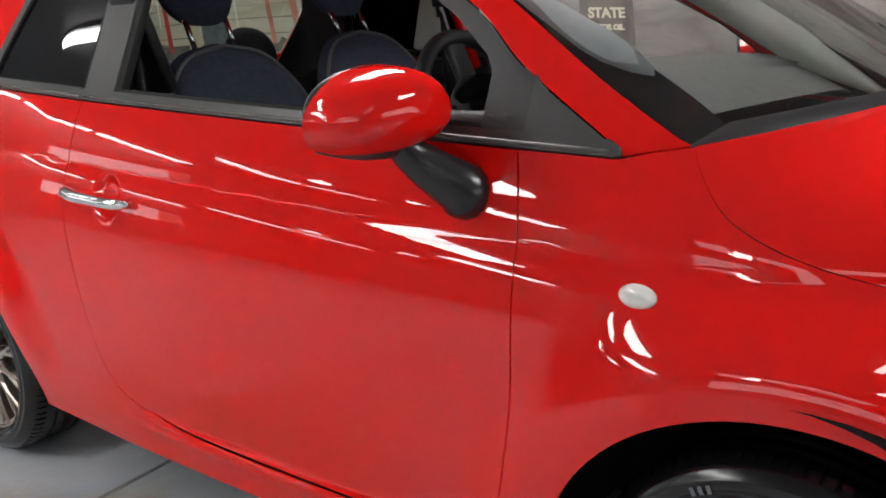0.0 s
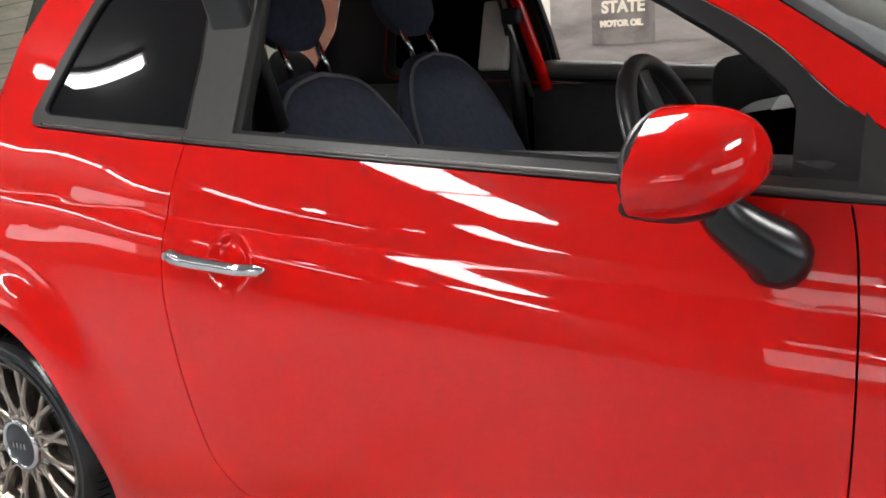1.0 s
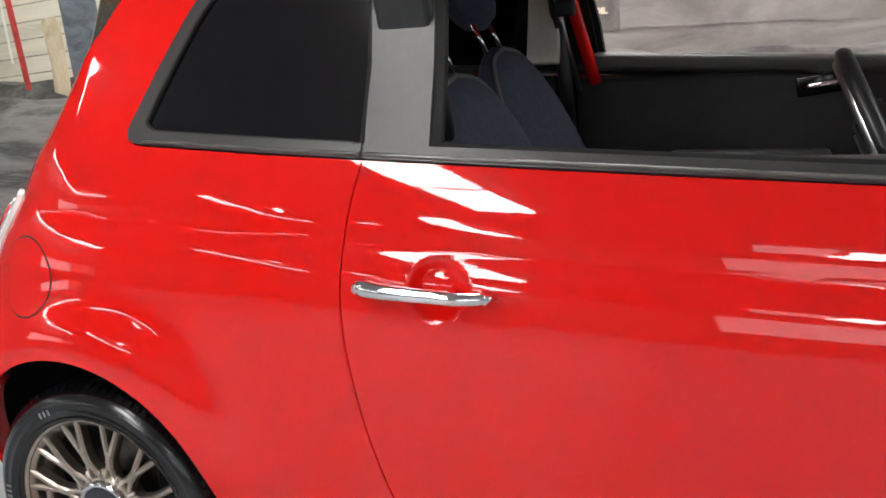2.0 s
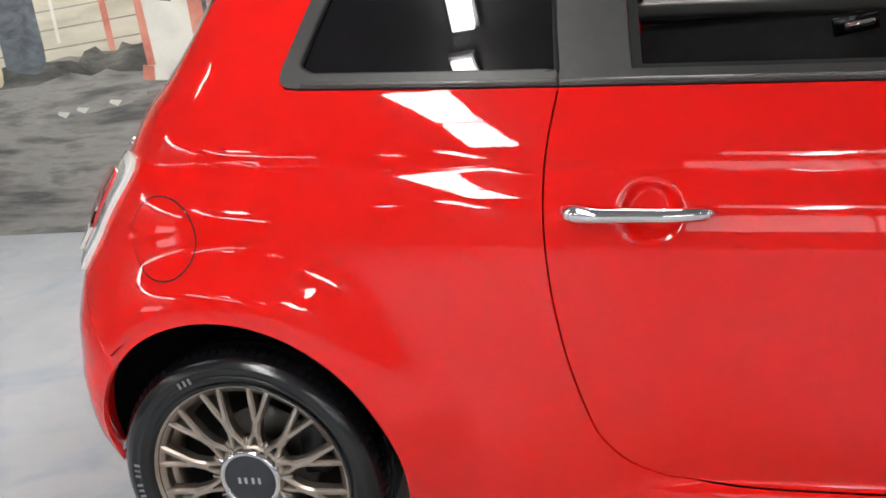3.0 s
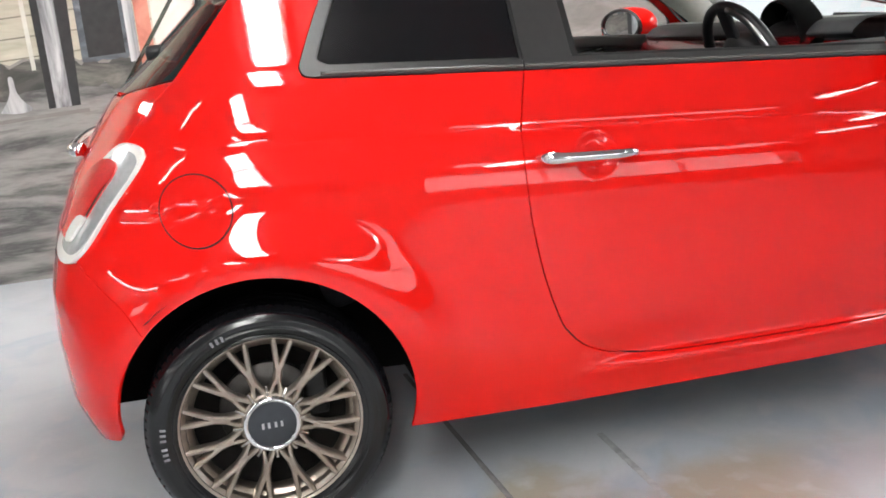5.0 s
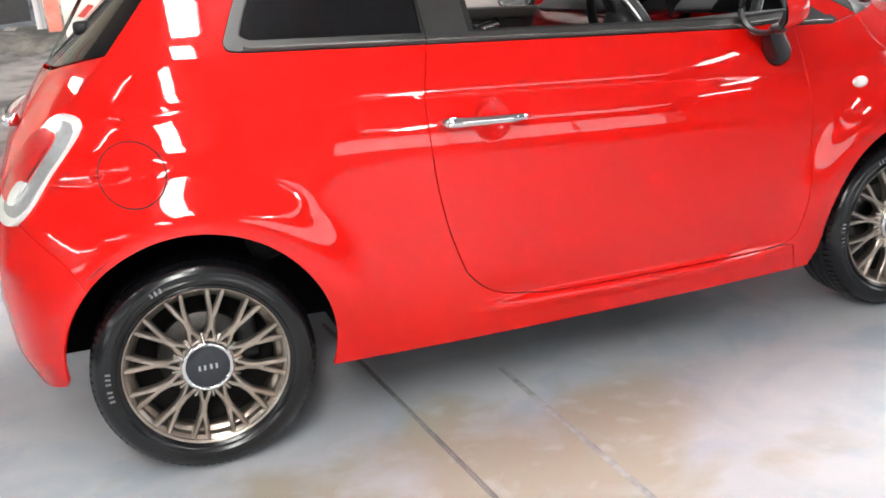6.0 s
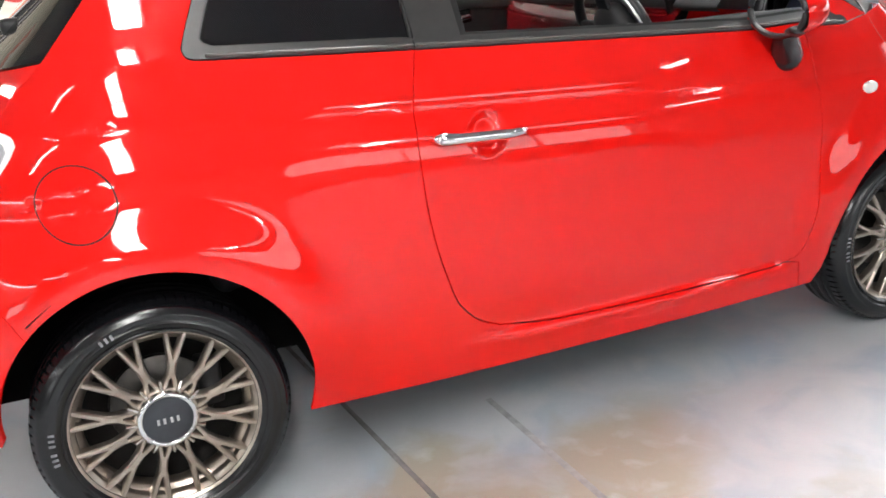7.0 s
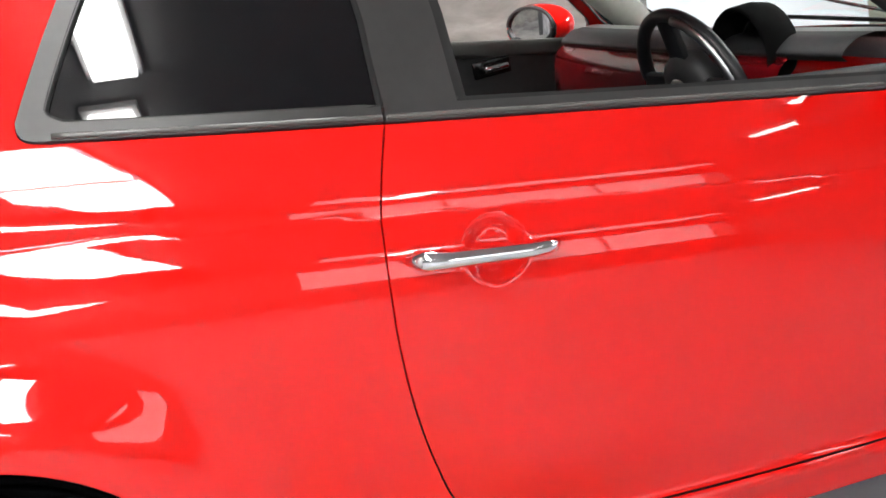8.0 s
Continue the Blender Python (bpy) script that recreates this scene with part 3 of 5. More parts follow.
WINDOW_TOP = spline([(0.42, 1.376), (0.9, 1.376), (1.36, 1.366), (1.46, 1.345), (1.725, 1.208), (1.854, 1.104), (2.030, 0.992), (2.048, 0.976)])
A_OUTER = spline([(2.148, 0.992), (1.994, 1.084), (1.808, 1.208), (1.61, 1.335), (1.50, 1.395), (1.36, 1.430), (1.2, 1.438)])
RAIL = [(1.0, 1.438), (0.7, 1.438), (0.4, 1.438)]
HATCH_EDGE = spline([(0.25, 1.436), (0.12, 1.375), (0.035, 1.265), (-0.112, 1.095), (-0.173, 1.038), (-0.238, 0.963)])
LIGHT_EDGE = [(-0.29, 0.87), (-0.34, 0.79), (-0.385, 0.706)]
BUMPER_SEAM = spline([(-0.385, 0.706), (-0.33, 0.655), (-0.285, 0.612), (-0.252, 0.5514)])
ARCH_R = 0.345
BODY_SIDE = ([(0.334, 0.216), (0.7, 0.212), (1.1, 0.213), (1.5, 0.212), (1.86, 0.213), (1.842, 0.300)] + [(1.80, 0.3075)] + low_edge[::-1][1:] + rear_edge[::-1][1:]
             + REAR_BELT[1:] + WINDOW_BACK[1:] + WINDOW_TOP[1:] + A_OUTER + RAIL + HATCH_EDGE[:-1] + [(-0.238, 0.963)] + LIGHT_EDGE[:-1] + BUMPER_SEAM[:-1]
             + arc(0, 0.312, ARCH_R, 136.1, -16.2))
BUMPER_ARC = arc(0, 0.312, ARCH_R, 136.1, 182.5, 16)
END_S = REAR_ROUND - SPREAD * 0.66
NOSE_S = FRONT_ROUND + SPREAD * 0.90


def on_s(points):
    return [(along(x, z), z) for x, z in points]


BUMPER = on_s(BUMPER_ARC) + on_s([(-0.352, 0.275)]) + [(-0.9, 0.262), (END_S, 0.262), (END_S, 0.70), (-0.9, 0.702)] + on_s(BUMPER_SEAM[:-1])
HATCH = on_s(HATCH_EDGE[24:]) + on_s(LIGHT_EDGE) + [(-0.9, 0.706), (END_S, 0.704), (END_S, 1.06), (-0.9, 1.062)]
BACK_GLASS = on_s(HATCH_EDGE[:25]) + [(-0.9, 1.066), (END_S, 1.064), (END_S, 1.436)]
SHUT = [(2.152, 0.992), (2.172, 0.950), (2.215, 0.897), (2.30, 0.853), (2.42, 0.820), (2.60, 0.785), (2.80, 0.735)]
WING = (front_edge + [(1.95, 0.9785), (2.03, 0.9735), (2.048, 0.974), (2.10, 0.985)] + spline(SHUT))
WING = on_s(WING) + on_s([(2.77, 0.66), (2.70, 0.58)]) + on_s(arc(WHEELBASE, 0.302, ARCH_R, 52, 179, 30)) + on_s([(1.945, 0.262), (1.915, 0.214), (1.862, 0.2135), (1.8445, 0.300)])
FRONT = on_s(arc(WHEELBASE, 0.302, ARCH_R, 52, -10, 16))[::-1] + on_s([(2.70, 0.58), (2.77, 0.66), (2.80, 0.735)]) + [(3.3, 0.78), (NOSE_S, 0.78), (NOSE_S, 0.24), (3.3, 0.24)]

for mirrored in (False, True):
    part("body_side", panel("body_side", BODY_SIDE, PAINT, gap=0.0018, cell=0.014, mirrored=mirrored), PAINT, car)
    door = part("door", panel("door", DOOR, PAINT, gap=0.0018, cell=0.008, mirrored=mirrored), PAINT, car)
    part("front_wing", panel("front_wing", WING, PAINT, gap=0.0016, in_x=False, cell=0.016, mirrored=mirrored), PAINT, car)
    part("rear_bumper", panel("rear_bumper", BUMPER, PAINT, gap=0.0015, in_x=False, mirrored=mirrored), PAINT, car)
    part("tailgate", panel("tailgate", HATCH, PAINT, gap=0.0018, in_x=False, mirrored=mirrored), PAINT, car)
    part("rear_window", panel("rear_window", BACK_GLASS, REAR_GLASS, out=-0.002, gap=0.004, in_x=False, mirrored=mirrored), REAR_GLASS, car, "grey-green rear window glass")
    part("front_bumper", panel("front_bumper", FRONT, PAINT, gap=0.0015, in_x=False, mirrored=mirrored), PAINT, car)

# black sheet behind the joints
INNER = ([(0.40, 0.225), (1.88, 0.225)] + arc(WHEELBASE, 0.302, 0.40, 190, 60, 20) + [(2.6, 0.74), (2.3, 0.80), (2.13, 0.90), (2.05, 0.955)] + BELT_LINE[:-1] + REAR_BELT + [(0.05, 1.05), (-0.15, 0.98), (-0.24, 0.80), (-0.30, 0.70)] + arc(0, 0.302, 0.40, 125, -10, 30))
for mirrored in (False, True):
    part("inner_shell", panel("inner_shell", INNER, BLACK, out=-0.030, rim=0, mirrored=mirrored, cell=0.03), BLACK, car)
    part("lining", panel("lining", BODY_SIDE, PLASTIC, out=-0.016, gap=0.004, rim=0, mirrored=mirrored, cell=0.03), PLASTIC, car)


def across(name, edge, crown, bulge, material, label="", power=2.2, root=1.0, steps=24, ahead=0.0, lift=0.0):
    """A skin from an edge on one side to its mirror image, crowned by rows of heights."""
    verts, faces = [], []
    n = len(edge)
    for i, (x, z) in enumerate(edge):
        p = np.array(place(x, z)[0])
        for k in range(steps + 1):
            w = 2 * k / steps - 1
            rise = (1 - abs(w) ** power) ** root
            c = crown[i] if isinstance(crown, list) else crown
            b = bulge[i] if isinstance(bulge, list) else bulge
            verts.append((p[0] + b * rise, p[1] + (w + 1) * (MID - p[1]), p[2] + c * rise + lift))
    m = steps + 1
    for i in range(n - 1):
        for k in range(steps):
            a = i * m + k
            faces.append((a, a + m, a + m + 1, a + 1))
    return part(name, mesh_of(name, verts, faces, material), material, car, label)


wind_edge = spline([(2.142, 0.996), (1.992, 1.086), (1.808, 1.2095), (1.61, 1.337), (1.50, 1.397), (1.36, 1.432)], 5)
k = len(wind_edge)
across("windscreen", wind_edge, 0.035, [0.26 - 0.10 * i / (k - 1) for i in range(k)], WINDSCREEN, "faintly green windscreen glass", root=0.8)
roof_edge = [(1.36, 1.432), (1.2, 1.438), (0.9, 1.438), (0.6, 1.438), (0.4, 1.438), (0.25, 1.436)]
across("roof", roof_edge, [0.035, 0.05, 0.06, 0.058, 0.045, 0.035], [0.16, 0.08, 0, 0, -0.08, -0.2], PAINT, root=0.6, power=3)
bonnet_edge = spline(SHUT, 5)
k = len(bonnet_edge)
across("bonnet", bonnet_edge, [float(np.interp(z, [0.735, 0.785, 0.82, 0.853, 0.897, 0.95, 0.992], [0.15, 0.175, 0.185, 0.175, 0.145, 0.098, 0.055])) for x, z in bonnet_edge], [0.27 - 0.11 * i / (k - 1) for i in range(k)], PAINT, power=3.2, root=0.62, steps=48)


# ---- wheels ----
def wheel(at, outward):
    """A tyre on a bronze wheel of twelve forked spokes; its face looks along -y."""
    w = new("wheel")
    w.parent = car
    w.matrix_basis = pose(*at, 0, 0, 0 if outward < 0 else 180)
    tyre = [(0.208, 0.0), (0.216, -0.009), (0.227, -0.017), (0.236, -0.0195), (0.2375, -0.0215), (0.241, -0.0215), (0.2425, -0.0202), (0.255, -0.0195), (0.2575, -0.0203), (0.260, -0.0190), (0.268, -0.0155), (0.279, -0.006), (0.2865, 0.010)]
    for k in range(4):
        y = 0.030 + k * 0.036
        tyre += [(0.2895, y), (0.2815, y + 0.002), (0.2815, y + 0.009), (0.2895, y + 0.011)] if k < 4 else []
    tyre += [(0.2865, 0.170), (0.27, 0.188), (0.24, 0.192), (0.21, 0.180)]
    v, f = lathe(tyre, 96)
    tyre_part = part("tyre", mesh_of("tyre", v, f, RUBBER), RUBBER, w, "black low-profile tyre")
    # the shoulder blocks of the tread, and raised bars where the sidewall is lettered
    verts, faces = [], []
    for k in range(84):
        a0, a1 = 2 * math.pi * k / 84, 2 * math.pi * (k + 0.72) / 84
        base = len(verts)
        for a, lean in ((a0, 0.0), (a1, 0.0)):
            for r, y in ((0.2765, -0.008), (0.2895, 0.009), (0.2915, 0.030), (0.286, 0.031)):
                verts.append((r * math.sin(a), y, r * math.cos(a)))
        faces += [(base + i, base + i + 1, base + i + 5, base + i + 4) for i in range(3)] + [(base, base + 1, base + 2, base + 3), (base + 4, base + 7, base + 6, base + 5)]
    part("tread", mesh_of("tread", verts, faces, RUBBER, smooth=False), RUBBER, tyre_part)
    v, f = lathe([(0.2215, -0.0165), (0.2225, -0.0185), (0.2245, -0.0190), (0.226, -0.018)], 96)
    part("rim_guard", mesh_of("rim_guard", v, f, RUBBER), RUBBER, tyre_part)
    mark = box((0.006, 0.0012, 0.013), (0, 0, 0), 0.0004)
    mark_mesh = bpy.data.meshes.new("lettering_bar")
    mark.to_mesh(mark_mesh)
    mark.free()
    mark_mesh.materials.append(PIPING)
    for a in (262, 265, 268, 273, 276, 279, 334, 337, 340):
        ob = part("lettering_bar", mark_mesh, PIPING, tyre_part)
        ob.matrix_basis = pose(0.247 * math.sin(radians(a)), -0.0212, 0.247 * math.cos(radians(a)), 0, a, 0)
    lip = [(0.199, 0.095), (0.1975, 0.045), (0.197, 0.014), (0.1985, 0.006), (0.2075, 0.002), (0.2120, -0.007), (0.2165, -0.008), (0.2180, -0.003), (0.2165, 0.004), (0.210, 0.012)]
    v, f = lathe(lip, 96)
    part("rim", mesh_of("rim", v, f, RIM), RIM, w, "bronze-grey alloy rim")
    # barrel and disc carry the shade between the spokes in their colour
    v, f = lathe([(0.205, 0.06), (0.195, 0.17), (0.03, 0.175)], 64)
    part("barrel", mesh_of("barrel", v, f, RIM_SHADE), RIM_SHADE, w)
    v, f = lathe([(0.02, 0.095), (0.118, 0.095), (0.121, 0.098), (0.121, 0.11), (0.02, 0.11)], 64)
    part("brake_disc", mesh_of("brake_disc", v, f, SHADED_STEEL), SHADED_STEEL, w, "steel brake disc")
    part("brake_caliper", box((0.06, 0.06, 0.12), (0.115, 0.105, 0.03), 0.012), PLASTIC, w)
    v, f = lathe([(0.1985, 0.030), (0.187, 0.036), (0.183, 0.046), (0.183, 0.070), (0.189, 0.078)], 96)
    part("inner_lip", mesh_of("inner_lip", v, f, RIM), RIM, w)

    # one forked spoke: two roots at the hub that join in a stem, which splits in two towards the rim
    def bar(a, b, wa, wb, ya, yb, depth=0.026):
        a, b = Vector((a[0], 0, a[1])), Vector((b[0], 0, b[1]))
        d = (b - a).normalized()
        s = Vector((d.z, 0, -d.x))
        rows = []
        for p, wd, y in ((a, wa, ya), ((a + b) / 2, (wa + wb) / 2, (ya + yb) / 2 - 0.001), (b, wb, yb)):
            for o, dy in ((1.0, depth), (1.0, 0.005), (0.5, 0.0), (-0.5, 0.0), (-1.0, 0.005), (-1.0, depth)):
                rows.append(p + s * (o * wd) + Vector((0, y + dy, 0)))
        faces = [(r * 6 + i, r * 6 + i + 1, (r + 1) * 6 + i + 1, (r + 1) * 6 + i) for r in range(2) for i in range(5)]
        return rows, faces

    limbs = [((0, 0.098), (0, 0.146), 0.0100, 0.0098, 0.0045, 0.001)]
    for sgn in (1, -1):
        limbs.append(((sgn * 0.0150, 0.060), (sgn * 0.0045, 0.104), 0.0062, 0.0058, 0.011, 0.004))
        limbs.append(((sgn * 0.0034, 0.136), (sgn * 0.0205, 0.207), 0.0072, 0.0066, 0.0012, 0.0))
    verts, faces = [], []
    for limb in limbs:
        v, f = bar(*limb)
        faces += [tuple(i + len(verts) for i in q) for q in f]
        verts += v
    spoke = mesh_of("spoke", verts, faces, RIM, smooth=False)
    for k in range(12):
        ob = part("spoke", spoke, RIM, w)
        ob.matrix_basis = pose(0, 0, 0, 0, 30 * k + 13.5, 0)
    fin_v, fin_f = bar((0, 0.062), (0, 0.092), 0.0068, 0.0048, 0.002, 0.010, 0.026)
    fin = mesh_of("hub_fin", fin_v, fin_f, RIM_BRIGHT, smooth=False)
    for k in range(12):
        ob = part("hub_fin", fin, RIM_BRIGHT, w)
        ob.matrix_basis = pose(0, 0, 0, 0, 30 * k + 28.5, 0)
    v, f = lathe([(0.080, 0.045), (0.078, 0.018), (0.073, 0.010), (0.068, 0.004), (0.066, 0.03)], 48)
    part("hub", mesh_of("hub", v, f, RIM), RIM, w)
    v, f = lathe([(0.0685, 0.02), (0.0685, -0.001), (0.066, -0.006), (0.061, -0.008), (0.0565, -0.006), (0.0555, -0.002)], 64)
    part("cap_ring", mesh_of("cap_ring", v, f, CHROME), CHROME, w, "bright cap ring")
    v, f = lathe([(0.056, -0.002), (0.042, -0.005), (0.021, -0.0062), (0.0001, -0.007)], 48)
    cap = part("centre_cap", mesh_of("centre_cap", v, f, CAP_GREY), CAP_GREY, w, "dark grey centre cap")
    for dx in (-0.022, -0.008, 0.008, 0.022):
        part("badge_bar", box((0.006, 0.0012, 0.014), (dx, -0.0075, 0), 0.0005), SATIN_SILVER, cap)
    return w


for x in (0.0, WHEELBASE):
    wheel((x, 0.004, HUB), -1)
    wheel((x, 2 * MID - 0.004, HUB), 1)
    for near in (True, False):
        verts, faces = [], []
        for kk in range(31):
            a = radians(-3 + 182 * kk / 30)
            for r, y in ((0.372, -0.028), (0.372, 0.26), (0.06, 0.26)):
                y = max(y, 0.07 + 0.012 * max(0, kk - 24)) if (x == 0 and kk > 22) else max(y, -0.028 + 0.06 * max(0, 6 - kk) / 6)
                yy = y if near else 2 * MID - y
                verts.append((x + r * math.cos(a), yy, 0.302 + r * math.sin(a)))
        faces = [(3 * i + j, 3 * i + 3 + j, 3 * i + 4 + j, 3 * i + 1 + j) for i in range(30) for j in range(2)]
        part("wheel_liner", mesh_of("wheel_liner", verts, faces, LINER), LINER, car, "black wheel arch liner")
part("underbody", box((1.44, 1.34, 0.10), (1.15, MID, 0.235), 0.025), BLACK, car)


# ---- windows and trim of the car ----
DOOR_TRIM = [(float(x), float(belt(x)) + 0.001) for x in np.linspace(0.690, 2.040, 40)] + [(2.049, 0.978), (2.046, 0.988)] + [(float(x), float(belt(x)) + 0.024) for x in np.linspace(2.030, 0.690, 40)]
back = WINDOW_BACK
QUARTER_TRIM = ([(float(x), float(belt(x)) + 0.001) for x in np.linspace(0.21, 0.686, 20)] + [(float(x), float(belt(x)) + 0.026) for x in np.linspace(0.686, 0.235, 20)]
                + spline([(0.225, 1.102), (0.214, 1.110), (0.217, 1.127), (0.262, 1.223), (0.313, 1.313), (0.35, 1.346), (0.43, 1.354), (0.670, 1.354)])
                + [(0.666, 1.375)] + [(0.55, 1.3755)] + back[::-1][:-1])
QUARTER_GLASS = ([(float(x), float(belt(x)) + 0.024) for x in np.linspace(0.686, 0.235, 20)][::-1] + [(0.685, 1.2), (0.668, 1.356), (0.43, 1.356)]
                 + spline([(0.43, 1.356), (0.35, 1.348), (0.311, 1.314), (0.260, 1.224), (0.215, 1.128), (0.212, 1.110), (0.224, 1.101)])[1:])
B_POST = [(0.691, 1.0715), (0.810, 1.065), (0.804, 1.20), (0.786, 1.374), (0.668, 1.3755), (0.686, 1.2)]
POST_SEAL = [(0.8105, 1.066), (0.828, 1.065), (0.822, 1.20), (0.804, 1.353), (0.789, 1.353), (0.8045, 1.20)]
BELT_SEAL = [(float(x), float(belt(x)) + 0.0245) for x in np.linspace(0.812, 1.80, 30)] + [(float(x), float(belt(x)) + 0.032) for x in np.linspace(1.80, 0.812, 30)]
SAIL = [(1.882, 1.0045), (2.030, 0.9955)] + [(x - 0.0, z - 0.001) for x, z in WINDOW_TOP if 1.885 < x < 2.028][::-1] + [(1.882, 1.092)]
top_in = [(x - 0.0, z - 0.0015) for x, z in WINDOW_TOP if 0.79 < x < 1.868]
FRAME_FRONT = [(1.800, 1.0085), (1.890, 1.0045), (1.890, 1.085)] + top_in[::-1] + [(0.79, 1.352), (1.355, 1.342), (1.46, 1.322), (1.59, 1.254), (1.700, 1.190), (1.780, 1.125), (1.796, 1.10)]
for mirrored in (False, True):
    body = [o for o in car.children if o.name.startswith("door")][1 if mirrored else 0]
    part("belt_trim", panel("belt_trim", DOOR_TRIM, TRIM, out=0.007, cell=0.02, rim=0.02, mirrored=mirrored), TRIM, body, "satin grey-black window trim")
    part("pillar_cover", panel("pillar_cover", B_POST, TRIM, out=0.004, cell=0.03, rim=0.03, mirrored=mirrored), TRIM, body, "satin grey-black door post")
    part("sail_panel", panel("sail_panel", SAIL, TRIM, out=0.002, cell=0.03, rim=0.02, mirrored=mirrored), TRIM, body)
    part("window_frame", panel("window_frame", FRAME_FRONT, PLASTIC, out=-0.004, cell=0.03, rim=0.03, mirrored=mirrored), PLASTIC, body, "black rubber window frame")
    if mirrored:
        part("inner_frame", panel("inner_frame", [(x, z) for x, z in FRAME_FRONT], PAINT, out=-0.030, cell=0.03, rim=0.002, gap=0.004, mirrored=True), PAINT, body, "red painted inner window frame")
        part("inner_sill", box((0.98, 0.08, 0.052), (1.28, 2 * MID - 0.085, 1.056), 0.014, (0, 3.15, 0), 3), OLIVE_TRIM, body, "grey moulded sill of the door")
    part("quarter_trim", panel("quarter_trim", QUARTER_TRIM, TRIM, out=0.005, cell=0.012, rim=0.02, gap=0.0006, mirrored=mirrored), TRIM, car, "satin grey-black window trim")
    part("door_seal", panel("door_seal", POST_SEAL, BLACK, out=-0.001, cell=0.03, rim=0.02, mirrored=mirrored), BLACK, body, "black rubber window seal")
    part("belt_seal", panel("belt_seal", BELT_SEAL, BLACK, out=0.002, cell=0.03, rim=0.02, mirrored=mirrored), BLACK, body, "black rubber window seal")
    # a bead added to draw the highlight along the foot of the trim
    for name, owner, lo, hi in (("highlight_bead", body, 0.692, 2.030), ("highlight_bead", car, 0.215, 0.684)):
        line = [place(float(x), float(belt(x)) + 0.007, 0.0065)[0] for x in np.linspace(lo, hi, 30)]
        v, f = tube([(p.x, p.y if not mirrored else 2 * MID - p.y, p.z) for p in line], 0.0045, 8)
        part(name, mesh_of(name, v, f, TRIM_HIGHLIGHT), TRIM_HIGHLIGHT, owner, "added bead, coloured paler as the window trim's highlight")
    ring = [place(x, z, 0.0)[0] for x, z in QUARTER_GLASS]
    v, f = tube([(p.x, p.y if not mirrored else 2 * MID - p.y, p.z) for p in ring], 0.0055, 6, closed=True)
    part("quarter_seal", mesh_of("quarter_seal", v, f, BLACK), BLACK, car, "black rubber window seal")
    part("quarter_window", panel("quarter_window", QUARTER_GLASS, TINT, out=-0.003, cell=0.03, rim=0.006, mirrored=mirrored), TINT, car, "dark tinted side glass")


# ---- door handle, fuel flap, lights ----
def door_handle(parent):
    points, radii = [], []
    for k in range(25):
        t = k / 24
        x, z = 0.684 + 0.252 * t, 0.8455 - 0.011 * t
        p, n = place(x if not 0.77 < x < 0.89 else (0.775 if x < 0.832 else 0.889), z, 0.0)
        lift = 0.006 + 0.026 * min(1, 4.2 * t, 4.2 * (1 - t)) ** 0.6
        points.append((x, p.y - lift, z))
        end = min(1.0, (0.5 + 6 * t), (0.45 + 6 * (1 - t)))
        radii.append(0.0125 * end * (1.1 - 0.2 * t) * (1 + 0.22 * math.exp(-((t - 0.10) / 0.09) ** 2)))
    v, f = tube(points, radii, 14, flat=1.05)
    handle = part("door_handle", mesh_of("door_handle", v, f, CHROME), CHROME, parent, "chrome bar door handle")
    for x in (0.703, 0.915):
        p, n = place(x, 0.84, 0.0)
        part("handle_foot", box((0.026, 0.034, 0.019), (x, p.y - 0.010, 0.8445 - 0.011 * (x - 0.684) / 0.252), 0.006), CHROME, handle)
    v, f = lathe([(0.0001, -0.004), (0.007, -0.004), (0.0085, -0.002), (0.0085, 0.006)], 20)
    p, n = place(0.702, 0.845)
    lock = part("lock", mesh_of("lock", v, f, SATIN_SILVER), SATIN_SILVER, handle)
    lock.location = (0.699, p.y - 0.030, 0.8455)


near_door = [o for o in car.children if o.name.startswith("door")][0]
door_handle(near_door)

CAP_RING = arc(-0.099, 0.815, 0.0806, 0, 360, 72)[:-1]
FLAP = arc(-0.099, 0.815, 0.0772, 0, 360, 72)[:-1]
part("flap_gap", panel("flap_gap", CAP_RING, BLACK, out=0.0004, cell=0.02, rim=0), BLACK, car)
part("fuel_flap", panel("fuel_flap", FLAP, PAINT, out=0.0018, cell=0.008, rim=0.004), PAINT, car, "round red fuel filler flap")

TAIL = spline([(-0.193, 0.935), (-0.199, 0.953), (-0.225, 0.961), (-0.255, 0.952), (-0.300, 0.915), (-0.363, 0.845), (-0.418, 0.762), (-0.432, 0.720), (-0.420, 0.702), (-0.395, 0.704), (-0.350, 0.742), (-0.286, 0.822), (-0.215, 0.903), (-0.193, 0.935)], 5)[:-1]


def inner(points, f, dx, dz):
    cx, cz = np.mean([p[0] for p in points]), np.mean([p[1] for p in points])
    return [(cx + dx + (x - cx) * f, cz + dz + (z - cz) * f) for x, z in points]


